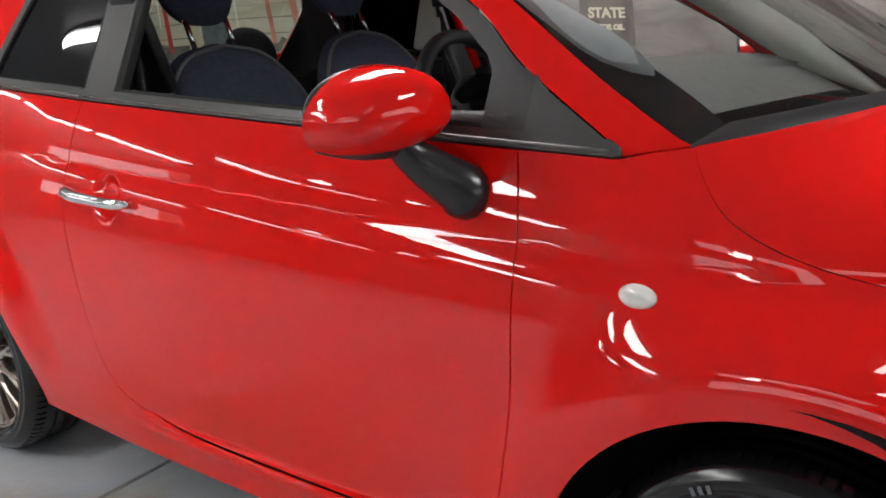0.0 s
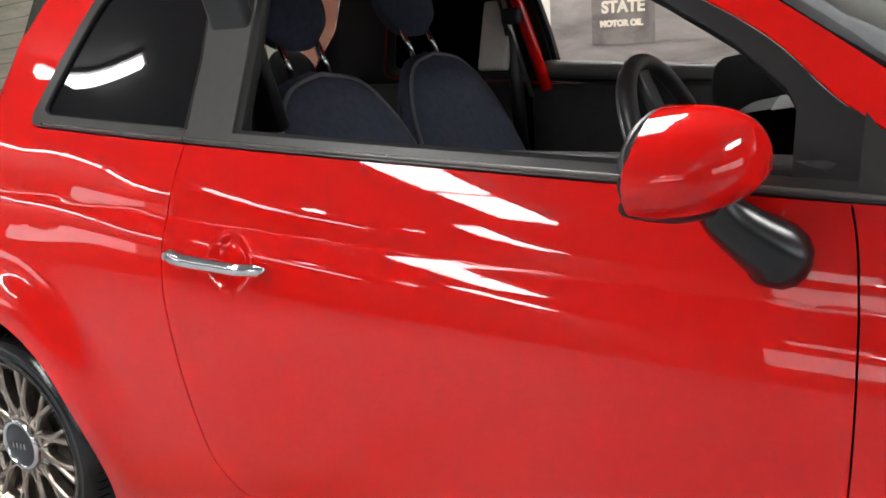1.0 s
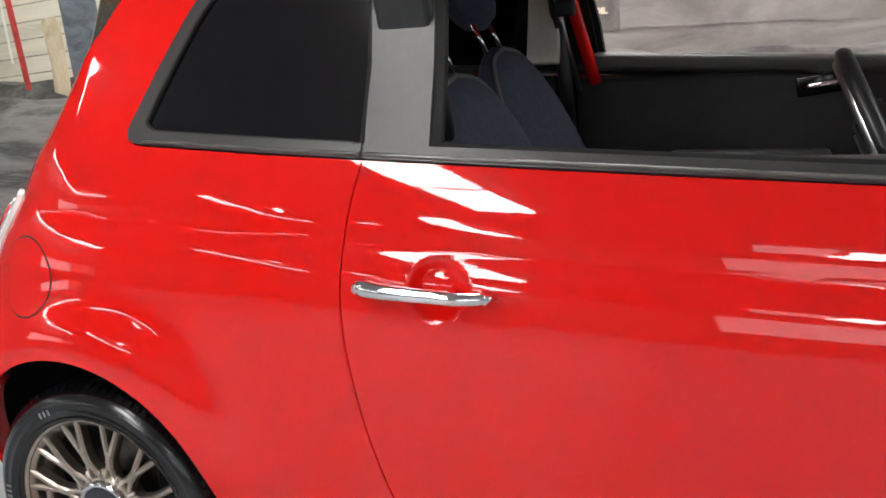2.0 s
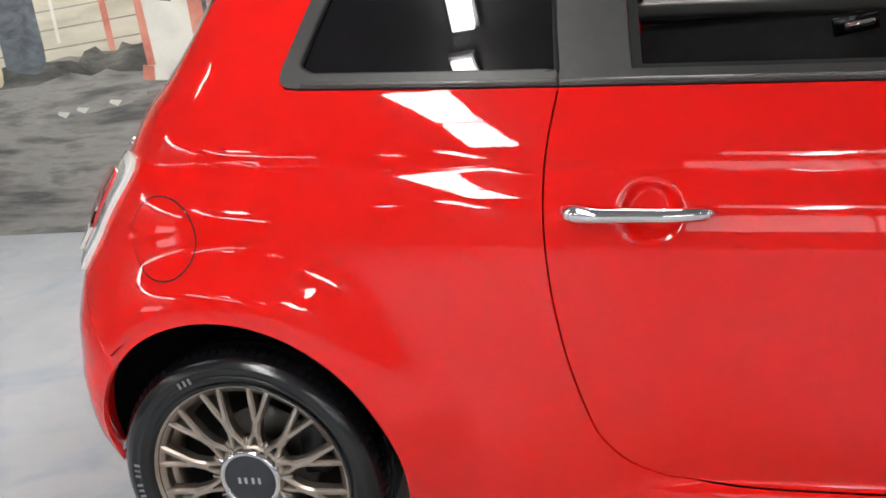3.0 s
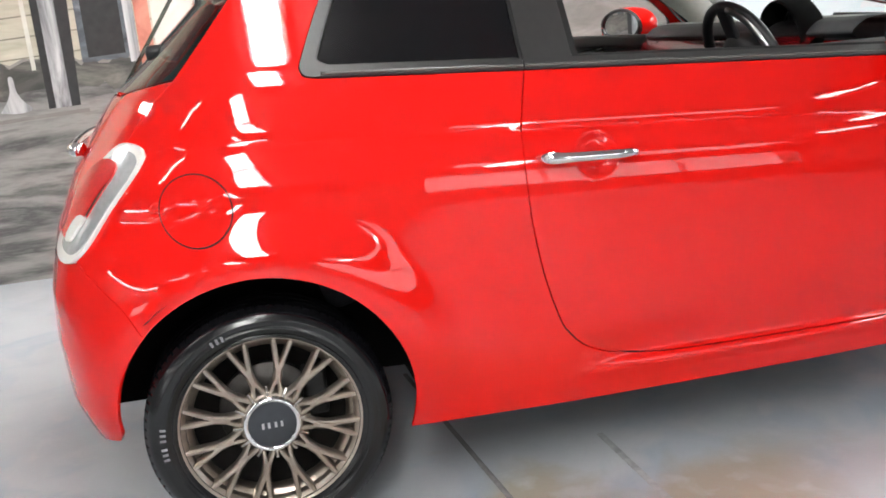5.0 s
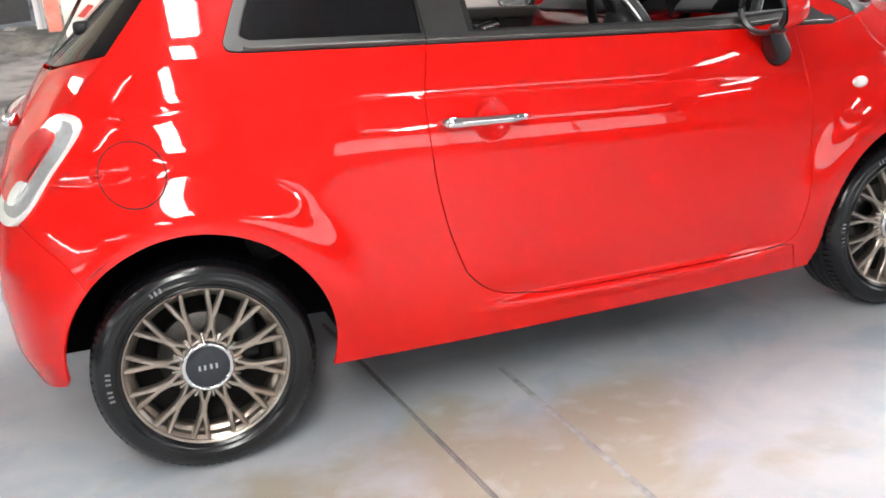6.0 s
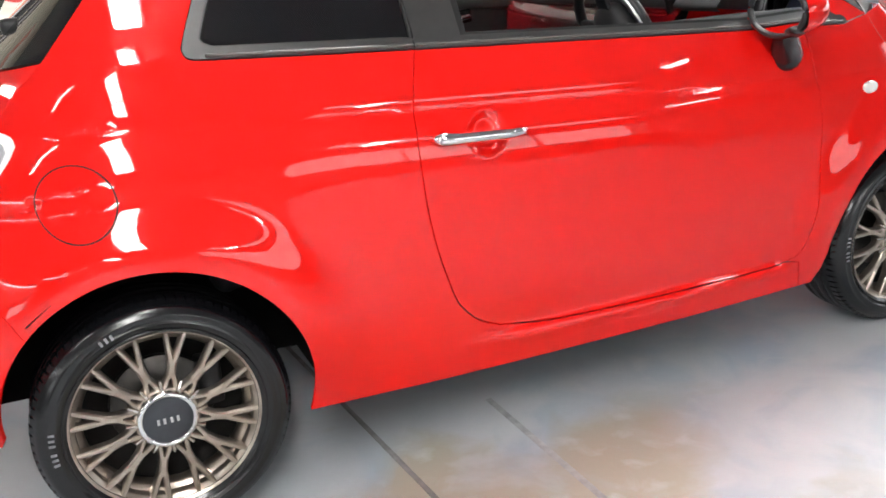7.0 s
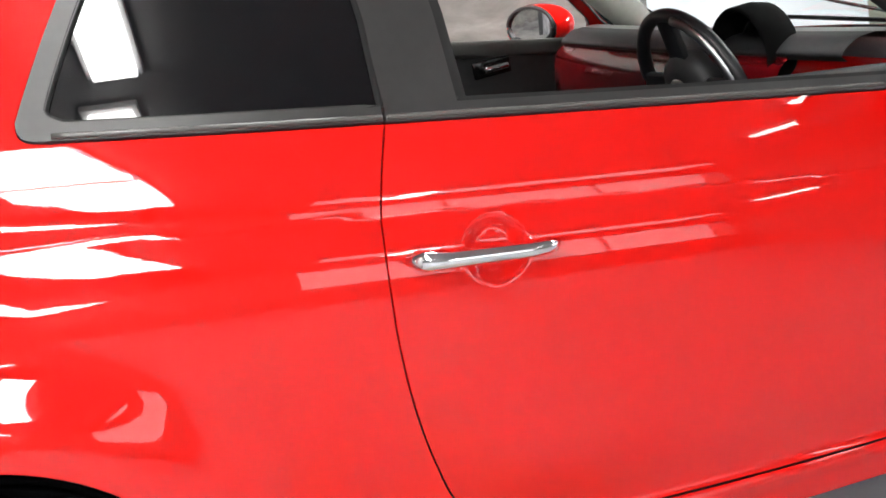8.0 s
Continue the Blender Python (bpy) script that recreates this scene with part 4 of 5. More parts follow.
for mirrored in (False, True):
    lamp = part("tail_light", panel("tail_light", TAIL, WHITE_LENS, out=0.011, cell=0.012, rim=0.016, mirrored=mirrored), WHITE_LENS, car, "oval tail light with pale chrome surround")
    part("clear_lens", panel("clear_lens", inner(TAIL, 0.85, 0.004, 0.0), CLEAR_LENS, out=0.013, cell=0.012, rim=0.004, mirrored=mirrored), CLEAR_LENS, lamp)
    part("red_lens", panel("red_lens", [(x - 0.012 * (0.5 + (z - 0.83) * 1.5), z) for x, z in inner(TAIL, 0.66, -0.012, 0.004)], RED_LENS, out=0.017, cell=0.01, rim=0.008, dome=0.006, mirrored=mirrored), RED_LENS, lamp, "red lens")
    part("reflector", panel("reflector", inner(TAIL, 0.22, -0.052, -0.062), WHITE_LENS, out=0.022, cell=0.01, rim=0.008, mirrored=mirrored), WHITE_LENS, lamp)

# front wing repeater and head lamps
rep, rn = place(2.102, 0.787, 0.002)
bm = bmesh.new()
bmesh.ops.create_uvsphere(bm, u_segments=20, v_segments=12, radius=1.0)
bmesh.ops.scale(bm, vec=(0.030, 0.011, 0.019), verts=bm.verts)
for f in bm.faces:
    f.smooth = True
bmesh.ops.translate(bm, vec=rep, verts=bm.verts)
part("side_repeater", bm, WHITE_LENS, car, "small oval clear side repeater")
for sign in (1, -1):
    p, n = place(2.74, 0.70, 0.0)
    bm = bmesh.new()
    bmesh.ops.create_uvsphere(bm, u_segments=24, v_segments=16, radius=0.095)
    for f in bm.faces:
        f.smooth = True
    bmesh.ops.translate(bm, vec=(p.x - 0.03, p.y + 0.03 if sign > 0 else 2 * MID - p.y - 0.03, p.z + 0.02), verts=bm.verts)
    part("head_light", bm, CLEAR_LENS, car, "round clear head light")


# ---- door mirrors ----
def door_mirror(sign):
    """A red capped mirror on a black stalk; sign -1 is its mirror image on the far door."""
    toe = 0.10 if sign > 0 else 0.30

    def side(p):
        return (p[0], p[1], p[2]) if sign > 0 else (p[0], 2 * MID - p[1], p[2] + 0.05)

    verts, faces, rows, cols = [], [], 28, 22
    for i in range(rows):
        a = math.pi * 2 * i / rows
        for j in range(cols + 1):
            t = j / cols
            # from the glass rim at the back to the front of the cap
            depth = t ** 0.8
            r = (1 - depth ** 2.8) ** 0.5 if depth < 1 else 0.0
            c, sn = math.cos(a), math.sin(a)
            yy = abs(c) ** 0.80 * math.copysign(1, c) * (0.128 if c > 0 else 0.120) * r
            zz = (abs(sn) ** 1.05 * 0.082 if sn > 0 else -abs(sn) ** 0.72 * 0.060) * r
            zz *= 1 - 0.16 * (yy / 0.108) * (1 if sn > 0 else 0.6) * -1 if yy < 0 else 1 - 0.10 * yy / 0.108
            verts.append(side((1.642 + 0.152 * depth + toe * (yy + 0.02) + 0.025 * (1 - depth), -0.082 + yy, 1.038 + zz + 0.012 * depth)))
    for i in range(rows):
        for j in range(cols):
            a, b = i * (cols + 1) + j, ((i + 1) % rows) * (cols + 1) + j
            f = (a, a + 1, b + 1, b)
            faces.append(f if sign > 0 else f[::-1])
    body = [o for o in car.children if o.name.startswith("door")][0 if sign > 0 else 1]
    cap = part("door_mirror", mesh_of("door_mirror", verts, faces, PAINT), PAINT, body, "red door mirror cap")
    bm = bmesh.new()
    bmesh.ops.create_circle(bm, cap_ends=True, segments=40, radius=1.0)
    for v in bm.verts:
        a = math.atan2(v.co.y, v.co.x)
        y, z = 0.098 * math.cos(a), 0.058 * math.sin(a)
        v.co = side((1.667 + toe * (y + 0.02), -0.080 + y * 1.06, 1.044 + z * 1.06))
    part("mirror_glass", bm, MIRROR, cap, "silvered mirror glass")
    bm = bmesh.new()
    bmesh.ops.create_circle(bm, cap_ends=True, segments=40, radius=1.0)
    for v in bm.verts:
        a = math.atan2(v.co.y, v.co.x)
        y, z = (0.126 if math.cos(a) > 0 else 0.117) * math.cos(a), (0.078 if math.sin(a) > 0 else 0.058) * math.sin(a)
        v.co = side((1.672 + toe * (y + 0.02), -0.082 + y, 1.039 + z))
    part("mirror_housing", bm, PLASTIC, cap, "black plastic housing round the glass")
    ring = [side((1.665 + toe * (0.112 * math.cos(a) + 0.02), -0.079 + 0.112 * math.cos(a), 1.047 + 0.064 * math.sin(a))) for a in np.linspace(0, 2 * math.pi, 41)[:-1]]
    v, f = tube(ring, 0.0075, 10, closed=True)
    part("mirror_rim", mesh_of("mirror_rim", v, f, PLASTIC), PLASTIC, cap, "black plastic rim")
    low = [side((1.652 + 0.085 * t + 0.012 * math.sin(t * math.pi), -0.172 + 0.150 * t, 0.994 - 0.008 * math.sin(t * math.pi) + 0.012 * (1 - t))) for t in np.linspace(0, 1, 12)]
    v, f = tube(low, [0.010 + 0.018 * math.sin(math.pi * min(1, t + 0.15)) for t in np.linspace(0, 0.9, 12)], 10, flat=0.55)
    part("mirror_base", mesh_of("mirror_base", v, f, PLASTIC), PLASTIC, cap, "black plastic underside")
    stem = spline([(1.722, -0.062, 1.000), (1.738, -0.040, 0.972), (1.764, -0.016, 0.944), (1.786, 0.006, 0.922), (1.796, 0.022, 0.904), (1.798, 0.036, 0.892)], 5)
    v, f = tube([side(p) for p in stem], [0.025 + 0.022 * min(1, t * 1.5) - 0.014 * max(0, t - 0.75) * 4 for t in np.linspace(0, 1, len(stem))], 14, flat=1.0)
    part("mirror_stalk", mesh_of("mirror_stalk", v, f, STALK_BLACK), STALK_BLACK, cap, "black plastic stalk")


door_mirror(1)
door_mirror(-1)


# ---- inside the car ----
def pillow(outline, thick, matrix, rings=7, power=2.4):
    """A padded slab: an outline in (y, z), rounded front and back."""
    c = np.mean(outline, 0)
    o = np.array(outline) - c
    n = len(o)
    verts, faces = [], []
    fs = [1 - (1 - k / rings) ** 1.0 for k in range(rings + 1)]
    for sgn in (1, -1):
        for k in range(rings + 1):
            f = 1 - fs[k] if k < rings else 0.02
            d = thick / 2 * (1 - f ** power) ** (1 / 2.2) * sgn
            for p in o:
                verts.append(matrix @ Vector((d, c[0] + p[0] * f, c[1] + p[1] * f)))
    m = (rings + 1) * n
    for half in (0, 1):
        for k in range(rings):
            for i in range(n):
                a, b = half * m + k * n + i, half * m + k * n + (i + 1) % n
                f = (a, b, b + n, a + n)
                faces.append(f if half == 0 else f[::-1])
        f = tuple(half * m + rings * n + i for i in range(n))
        faces.append(f if half == 0 else f[::-1])
    return verts, faces


def car_seat(x, y, tilt, base):
    seat = new("seat")
    seat.parent = car
    seat.matrix_basis = pose(x, y, base, 0, -tilt, 0)
    half = spline([(0.0, -0.06), (0.19, -0.05), (0.280, 0.05), (0.285, 0.20), (0.258, 0.36), (0.205, 0.47), (0.125, 0.545), (0.0, 0.572)], 4)
    outline = half + [(-a, b) for a, b in half[::-1][1:-1]]
    v, f = pillow(outline, 0.15, Matrix.Identity(4))
    part("backrest", mesh_of("backrest", v, f, CLOTH), CLOTH, seat, "dark navy cloth backrest")
    v, f = tube([(0.028, a * 0.93, 0.255 + (b - 0.255) * 0.94) for a, b in outline], 0.0055, 6, closed=True)
    part("piping", mesh_of("piping", v, f, PIPING), PIPING, seat, "pale grey piping")
    head = [(0.115 * math.copysign(abs(math.cos(a)) ** 0.85, math.cos(a)), 0.732 + 0.112 * math.sin(a)) for a in np.linspace(0, 2 * math.pi, 37)[:-1]]
    v, f = pillow(head, 0.12, Matrix.Identity(4))
    part("headrest", mesh_of("headrest", v, f, CLOTH), CLOTH, seat, "round dark navy headrest")
    for dy in (-0.065, 0.065):
        v, f = tube([(0, dy, 0.545), (0, dy, 0.68)], 0.0075, 10)
        part("headrest_post", mesh_of("headrest_post", v, f, CHROME), CHROME, seat, "chrome headrest post")
    part("cushion", box((0.50, 0.50, 0.16), (0.26, 0, -0.14), 0.06, (0, tilt - 8, 0), 4), CLOTH, seat, "dark navy cloth cushion")
    part("seat_base", box((0.40, 0.40, 0.18), (0.22, 0, -0.28), 0.03, (0, tilt, 0)), CLOTH_SIDE, seat)


car_seat(0.905, 0.425, 22, 0.625)
car_seat(0.835, 1.05, 24, 0.645)
bench = part("rear_bench", box((0.16, 1.10, 0.55), (0.18, MID, 0.74), 0.06, (0, -18, 0), 4), CLOTH_SIDE, car, "dark rear seat bench")
for y in (0.50, 1.06):
    head = [(0.11 * math.cos(a), 0.10 * math.sin(a)) for a in np.linspace(0, 2 * math.pi, 33)[:-1]]
    v, f = pillow(head, 0.11, pose(0.09, y, 1.10, 0, -15, 0))
    part("rear_headrest", mesh_of("rear_headrest", v, f, CLOTH_SIDE), CLOTH_SIDE, car)
part("cabin_floor", box((1.40, 1.36, 0.06), (1.15, MID, 0.36), 0.01), BLACK, car)
for sign in (1, -1):
    y = 0.085 if sign > 0 else 2 * MID - 0.085
    part("door_card", box((1.12, 0.05, 0.60), (1.30, y, 0.735), 0.02), DASH_DARK, car, "dark door lining")
    part("armrest", box((0.45, 0.07, 0.06), (1.25, y + 0.05 * sign, 0.78), 0.02), DASH_DARK, car)
    part("rear_lining", box((0.62, 0.05, 0.30), (0.36, y + 0.02 * sign, 0.90), 0.02), DASH_DARK, car)
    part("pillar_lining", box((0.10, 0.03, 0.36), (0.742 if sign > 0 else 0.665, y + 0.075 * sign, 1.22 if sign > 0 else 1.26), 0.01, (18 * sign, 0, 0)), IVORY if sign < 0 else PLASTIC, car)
    # seat belt hanging at the door post
    v, f = tube([(0.70, y + 0.10 * sign, 1.33), (0.72, y + 0.085 * sign, 1.05), (0.73, y + 0.06 * sign, 0.75)], 0.022, 6, flat=1.0)
    part("seat_belt", mesh_of("seat_belt", v, f, PLASTIC), PLASTIC, car)
v, f = tube([(0.755, 2 * MID - 0.13, 1.00), (0.725, 2 * MID - 0.18, 1.18), (0.70, 2 * MID - 0.225, 1.36)], 0.008, 8)
part("belt_slider", mesh_of("belt_slider", v, f, SATIN_SILVER), SATIN_SILVER, car)
v, f = tube([(0.800, 2 * MID - 0.115, 1.02), (0.775, 2 * MID - 0.150, 1.15), (0.745, 2 * MID - 0.195, 1.30), (0.735, 2 * MID - 0.205, 1.36)], 0.020, 8)
part("door_shut_edge", mesh_of("door_shut_edge", v, f, PAINT), PAINT, car)
part("belt_anchor", box((0.06, 0.03, 0.05), (0.74, 2 * MID - 0.22, 1.25), 0.01), PLASTIC, car)

part("inner_handle", box((0.085, 0.022, 0.020), (1.445, 2 * MID - 0.145, 0.990), 0.008, (0, -8, 0)), CHROME, car, "chrome inner door handle")
part("handle_recess", box((0.13, 0.012, 0.055), (1.44, 2 * MID - 0.117, 0.990), 0.005, (0, -8, 0)), GLOSS_BLACK, car)

# dashboard
dash = new("dashboard")
dash.parent = car
def dash_sheet(name, points, y0, material, label):
    """A moulded skin across the dashboard, bowed towards its ends; points are (x, z)."""
    prof = spline(points, 5)
    verts, m, ys = [], len(prof), np.linspace(y0, 2 * MID - 0.16, 25)
    for y in ys:
        bow = 0.05 * ((y - MID) / 0.62) ** 2
        verts += [(x + (bow if x < 1.9 else 0), y, z) for x, z in prof]
    faces = [(i * m + j, i * m + j + 1, (i + 1) * m + j + 1, (i + 1) * m + j) for i in range(len(ys) - 1) for j in range(m - 1)]
    part(name, mesh_of(name, verts, faces, material), material, dash, label)


dash_sheet("dash_top", [(2.03, 1.000), (1.94, 1.050), (1.84, 1.082), (1.75, 1.094), (1.70, 1.090)], 0.14, DASH_GLARE, "dashboard top under the windscreen, its glare painted pale grey")
dash_sheet("dash_hood", [(1.70, 1.090), (1.655, 1.080), (1.620, 1.052), (1.634, 1.036)], 0.16, DASH_DARK, "dark moulded dashboard edge")
dash_sheet("fascia", [(1.628, 1.042), (1.600, 1.010), (1.592, 0.94), (1.608, 0.85), (1.65, 0.80)], 0.30, DASH_RED, "glossy dark red fascia")
part("dash_low", box((0.30, 1.22, 0.34), (1.80, MID, 0.64), 0.06), DASH_DARK, dash)
part("console", box((0.42, 0.20, 0.26), (1.50, MID, 0.66), 0.05), DASH_DARK, dash)
for y in (0.22, 0.62, 0.94, 1.34):
    v, f = lathe([(0.042, 0.012), (0.045, -0.002), (0.040, -0.008), (0.034, 0.0), (0.030, 0.014)], 28)
    vent = part("air_vent", mesh_of("air_vent", v, f, GLOSS_BLACK), GLOSS_BLACK, dash, "round black air vent")
    vent.matrix_basis = pose(1.60 + 0.05 * ((y - MID) / 0.62) ** 2, y, 0.90, 0, 0, -90)
v, f = lathe([(0.060, 0.085), (0.090, 0.060), (0.100, 0.025), (0.102, -0.02), (0.097, -0.030), (0.090, -0.012), (0.082, 0.045), (0.001, 0.050)], 40)
binnacle = part("instrument_pod", mesh_of("instrument_pod", v, f, LINER), LINER, dash, "round black instrument pod")
binnacle.matrix_basis = pose(1.655, 0.43, 1.055, 0, 0, -90) @ pose(0, 0, 0, 12, 0, 0)
v, f = lathe([(0.066, 0.045), (0.06, 0.04), (0.001, 0.038)], 40)
dial = part("dial", mesh_of("dial", v, f, PLASTIC), PLASTIC, dash, "dark round dial face")
dial.matrix_basis = binnacle.matrix_basis.copy()
v, f = lathe([(0.058, 0.034), (0.062, 0.030), (0.066, 0.036)], 40)
dial_ring = part("dial_ring", mesh_of("dial_ring", v, f, CHROME), CHROME, dash, "thin chrome ring of the dial")
dial_ring.matrix_basis = binnacle.matrix_basis.copy()

steer = new("steering_wheel")
steer.parent = car
steer.matrix_basis = pose(1.525, 0.45, 0.985, 0, 0, -90) @ pose(0, 0, 0, 24, 0, 0)
ring = [(0.176 * math.cos(a), 0, 0.176 * math.sin(a)) for a in np.linspace(0, 2 * math.pi, 65)[:-1]]
v, f = tube(ring, 0.0165, 12, closed=True)
part("rim", mesh_of("rim", v, f, PLASTIC), PLASTIC, steer, "black leather steering wheel rim")
v, f = lathe([(0.001, -0.035), (0.050, -0.034), (0.078, -0.022), (0.088, 0.0), (0.08, 0.03)], 32)
part("hub", mesh_of("hub", v, f, DASH_DARK), DASH_DARK, steer)
v, f = lathe([(0.030, -0.038), (0.036, -0.0385), (0.038, -0.034)], 32)
part("hub_ring", mesh_of("hub_ring", v, f, SATIN_SILVER), SATIN_SILVER, steer)
for a in (0, 180, 270):
    part("spoke", box((0.13, 0.016, 0.060), (0.115, -0.006, 0), 0.006), PLASTIC, steer).matrix_basis = pose(0, 0, 0, 0, a, 0)
# silver strip added where light catches one side of the black rim
v, f = tube([(0.175 * math.cos(a), -0.012, 0.175 * math.sin(a)) for a in np.linspace(-1.0, 1.35, 20)], 0.011, 8)
part("lit_rim_strip", mesh_of("lit_rim_strip", v, f, SATIN_SILVER), SATIN_SILVER, steer, "silver strip painting the light on the rim")
v, f = tube([(1.50, 0.45, 0.97), (1.70, 0.44, 0.90)], 0.035, 12)
part("steering_column", mesh_of("steering_column", v, f, PLASTIC), PLASTIC, car)

# pale linings of the windscreen pillars, the near one coloured darker as in shade
for sign in (1, -1):
    line = []
    for x, z in wind_edge:
        p = place(x, z)[0]
        inward = 0.05 + (0.05 * max(0, 1 - len(line) / 9) if sign > 0 else 0)
        line.append((p.x - 0.02, p.y + inward if sign > 0 else 2 * MID - p.y - 0.05, p.z + (0.03 * max(0, 1 - len(line) / 9) - 0.05 * max(0, 1 - len(line) / 3) if sign > 0 else 0) - 0.005))
    v, f = tube(line, [(0.040 + 0.026 * max(0, 1 - i / 9)) * min(1, 0.06 + 0.17 * i) if sign > 0 else 0.055 * min(1.0, 0.25 + i / 9) for i in range(len(line))], 12)
    lining = SHADED_LINING if sign > 0 else IVORY
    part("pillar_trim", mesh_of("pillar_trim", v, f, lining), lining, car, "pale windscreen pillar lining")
    # the black printed border of the glass
    verts = []
    for i, (x, z) in enumerate(wind_edge):
        p = place(x, z)[0]
        b = 0.26 - 0.10 * i / (len(wind_edge) - 1)
        for w in (-1.0, -0.985, -0.96, -0.93 + 0.02 * math.sin(i * 0.4)):
            rise = (1 - abs(w) ** 2.2) ** 0.8
            y = p.y + (w + 1) * (MID - p.y) + 0.004
            verts.append((p.x + b * rise - 0.004, y if sign > 0 else 2 * MID - y, p.z + 0.035 * rise - 0.004))
    faces = [(4 * i + j, 4 * i + j + 4, 4 * i + j + 5, 4 * i + j + 1) for i in range(len(wind_edge) - 1) for j in range(3)]
    part("glass_border", mesh_of("glass_border", verts, faces, GLOSS_BLACK), GLOSS_BLACK, car, "black border of the windscreen")

# cowl and wiper at the foot of the windscreen
cowl_verts, cowl_faces = [], []
for k in range(25):
    w = 2 * k / 24 - 1
    rise = (1 - abs(w) ** 2.2) ** 0.8
    p = place(2.145, 0.996)[0]
    y = p.y + (w + 1) * (MID - p.y)
    x = p.x + 0.26 * rise
    full = min(1.0, 4 * rise)
    cowl_verts += [(x - 0.030 * full, y, 0.994 + 0.018 * full + 0.035 * rise), (x + 0.030 * full, y, 0.992 + 0.007 * full + 0.036 * rise), (x + 0.034 * full, y, 0.985 + 0.036 * rise)]
cowl_faces = [(3 * i + j, 3 * i + 3 + j, 3 * i + 4 + j, 3 * i + 1 + j) for i in range(24) for j in range(2)]
part("cowl", mesh_of("cowl", cowl_verts, cowl_faces, PLASTIC), PLASTIC, car, "black windscreen cowl")
v, f = tube(spline([(2.36, 0.50, 1.046), (2.33, 0.62, 1.075), (2.27, 0.80, 1.115), (2.20, 0.98, 1.165)], 6), 0.006, 8)
wiper = part("wiper", mesh_of("wiper", v, f, PLASTIC), PLASTIC, car, "black windscreen wiper")
v, f = tube([(2.345, 0.38, 1.048), (2.335, 0.70, 1.062), (2.27, 1.05, 1.078)], 0.007, 6)
part("wiper_blade", mesh_of("wiper_blade", v, f, PLASTIC), PLASTIC, wiper)
v, f = tube(spline([(-0.375, 0.46, 0.935), (-0.402, 0.50, 0.935), (-0.415, MID, 0.935), (-0.402, 2 * MID - 0.50, 0.935), (-0.375, 2 * MID - 0.46, 0.935)], 6), 0.017, 10)
part("tailgate_handle", mesh_of("tailgate_handle", v, f, CHROME), CHROME, car, "chrome bar across the tailgate")
# washer and wiper pivot at the tailgate
part("rear_wiper_pivot", box((0.06, 0.05, 0.04), (-0.155, 0.50, 1.160), 0.015), PLASTIC, car)


# ---- the painted filling station on the wall ----
WALL_Y = ROOM_Y1


def painted(name, points, material, layer, label="", parent=None):
    """A flat area of wall paint: an outline in (x, z), a hair proud of the wall."""
    bm = bmesh.new()
    front = [bm.verts.new((x, WALL_Y - 0.003 * layer, z)) for x, z in points]
    face = bm.faces.new(front)
    if face.normal.y == 0:
        face.normal_update()
    if face.normal.y > 0:
        bmesh.ops.reverse_faces(bm, faces=[face])
    ob = part(name, bm, material, parent)
    return ob


def rough_line(points, jitter, steps=10):
    rng = random.Random(len(points) * 7 + int(points[0][0] * 100))
    out = []
    for (x0, z0), (x1, z1) in zip(points, points[1:]):
        for k in range(steps):
            t = k / steps
            out.append((x0 + (x1 - x0) * t + rng.uniform(-jitter, jitter) * 0.5, z0 + (z1 - z0) * t + rng.uniform(-jitter, jitter)))
    return out + [points[-1]]


mural = tagged(new("mural"), "painted mural of an old filling station on the wall", "mural", kind="structure")
painted("painted_ground", [(ROOM_X0, 0.0)] + [(3.05, 0.0), (3.05, 0.95)] + rough_line([(3.0, 0.96), (0.2, 1.00), (-0.9, 1.06), (-2.4, 0.98), (ROOM_X0, 0.9)], 0.03, 14) + [(ROOM_X0, 0.9)], ASPHALT, 1, parent=mural)
painted("painted_siding", rough_line([(ROOM_X0, 0.93), (-2.4, 1.03), (-1.2, 1.17), (-0.2, 1.17)], 0.02, 14) + [(-0.2, ROOM_Z), (ROOM_X0, ROOM_Z)], SIDING, 1.4, parent=mural)
painted("painted_scrub", rough_line([(ROOM_X0, 0.80), (-2.4, 0.93), (-0.9, 1.00), (-0.2, 1.02)], 0.03, 14) + rough_line([(-0.2, 1.13), (-1.2, 1.17), (-2.4, 1.03), (ROOM_X0, 0.96)], 0.035, 20), SCRUB, 1.8, parent=mural)
for k in range(12):
    z = 1.12 + 0.105 * k
    painted("siding_line", [(ROOM_X0, z - 0.25), (-0.2, z + 0.11), (-0.2, z + 0.118), (ROOM_X0, z - 0.242)], SIDING_SHADE, 2.0, parent=mural)
for x in (-3.3, -2.45, -1.22, -0.95):
    painted("siding_batten", [(x, 1.12), (x + 0.022, 1.12), (x + 0.004, ROOM_Z), (x - 0.018, ROOM_Z)], PUMP_WHITE, 2.3, parent=mural)
# a pale log and a slate drum
painted("painted_log", spline([(-2.99, 0.93), (-2.94, 0.915), (-2.86, 0.925), (-2.85, 1.20), (-2.87, 1.36), (-2.93, 1.38), (-3.00, 1.35), (-2.98, 1.1)], 4), LOG, 2.6, parent=mural)
painted("painted_drum", spline([(-2.82, 1.00), (-2.72, 0.97), (-2.56, 0.985), (-2.55, 1.3), (-2.57, 1.75), (-2.70, 1.78), (-2.84, 1.75), (-2.83, 1.4)], 4), SLATE, 2.8, parent=mural)
painted("painted_post", [(-3.22, 0.95), (-3.17, 0.95), (-3.27, ROOM_Z), (-3.33, ROOM_Z)], MURAL_RED, 2.6, parent=mural)
painted("painted_post", [(-2.13, 1.05), (-2.09, 1.05), (-2.14, ROOM_Z), (-2.19, ROOM_Z)], SALMON, 2.6, parent=mural)
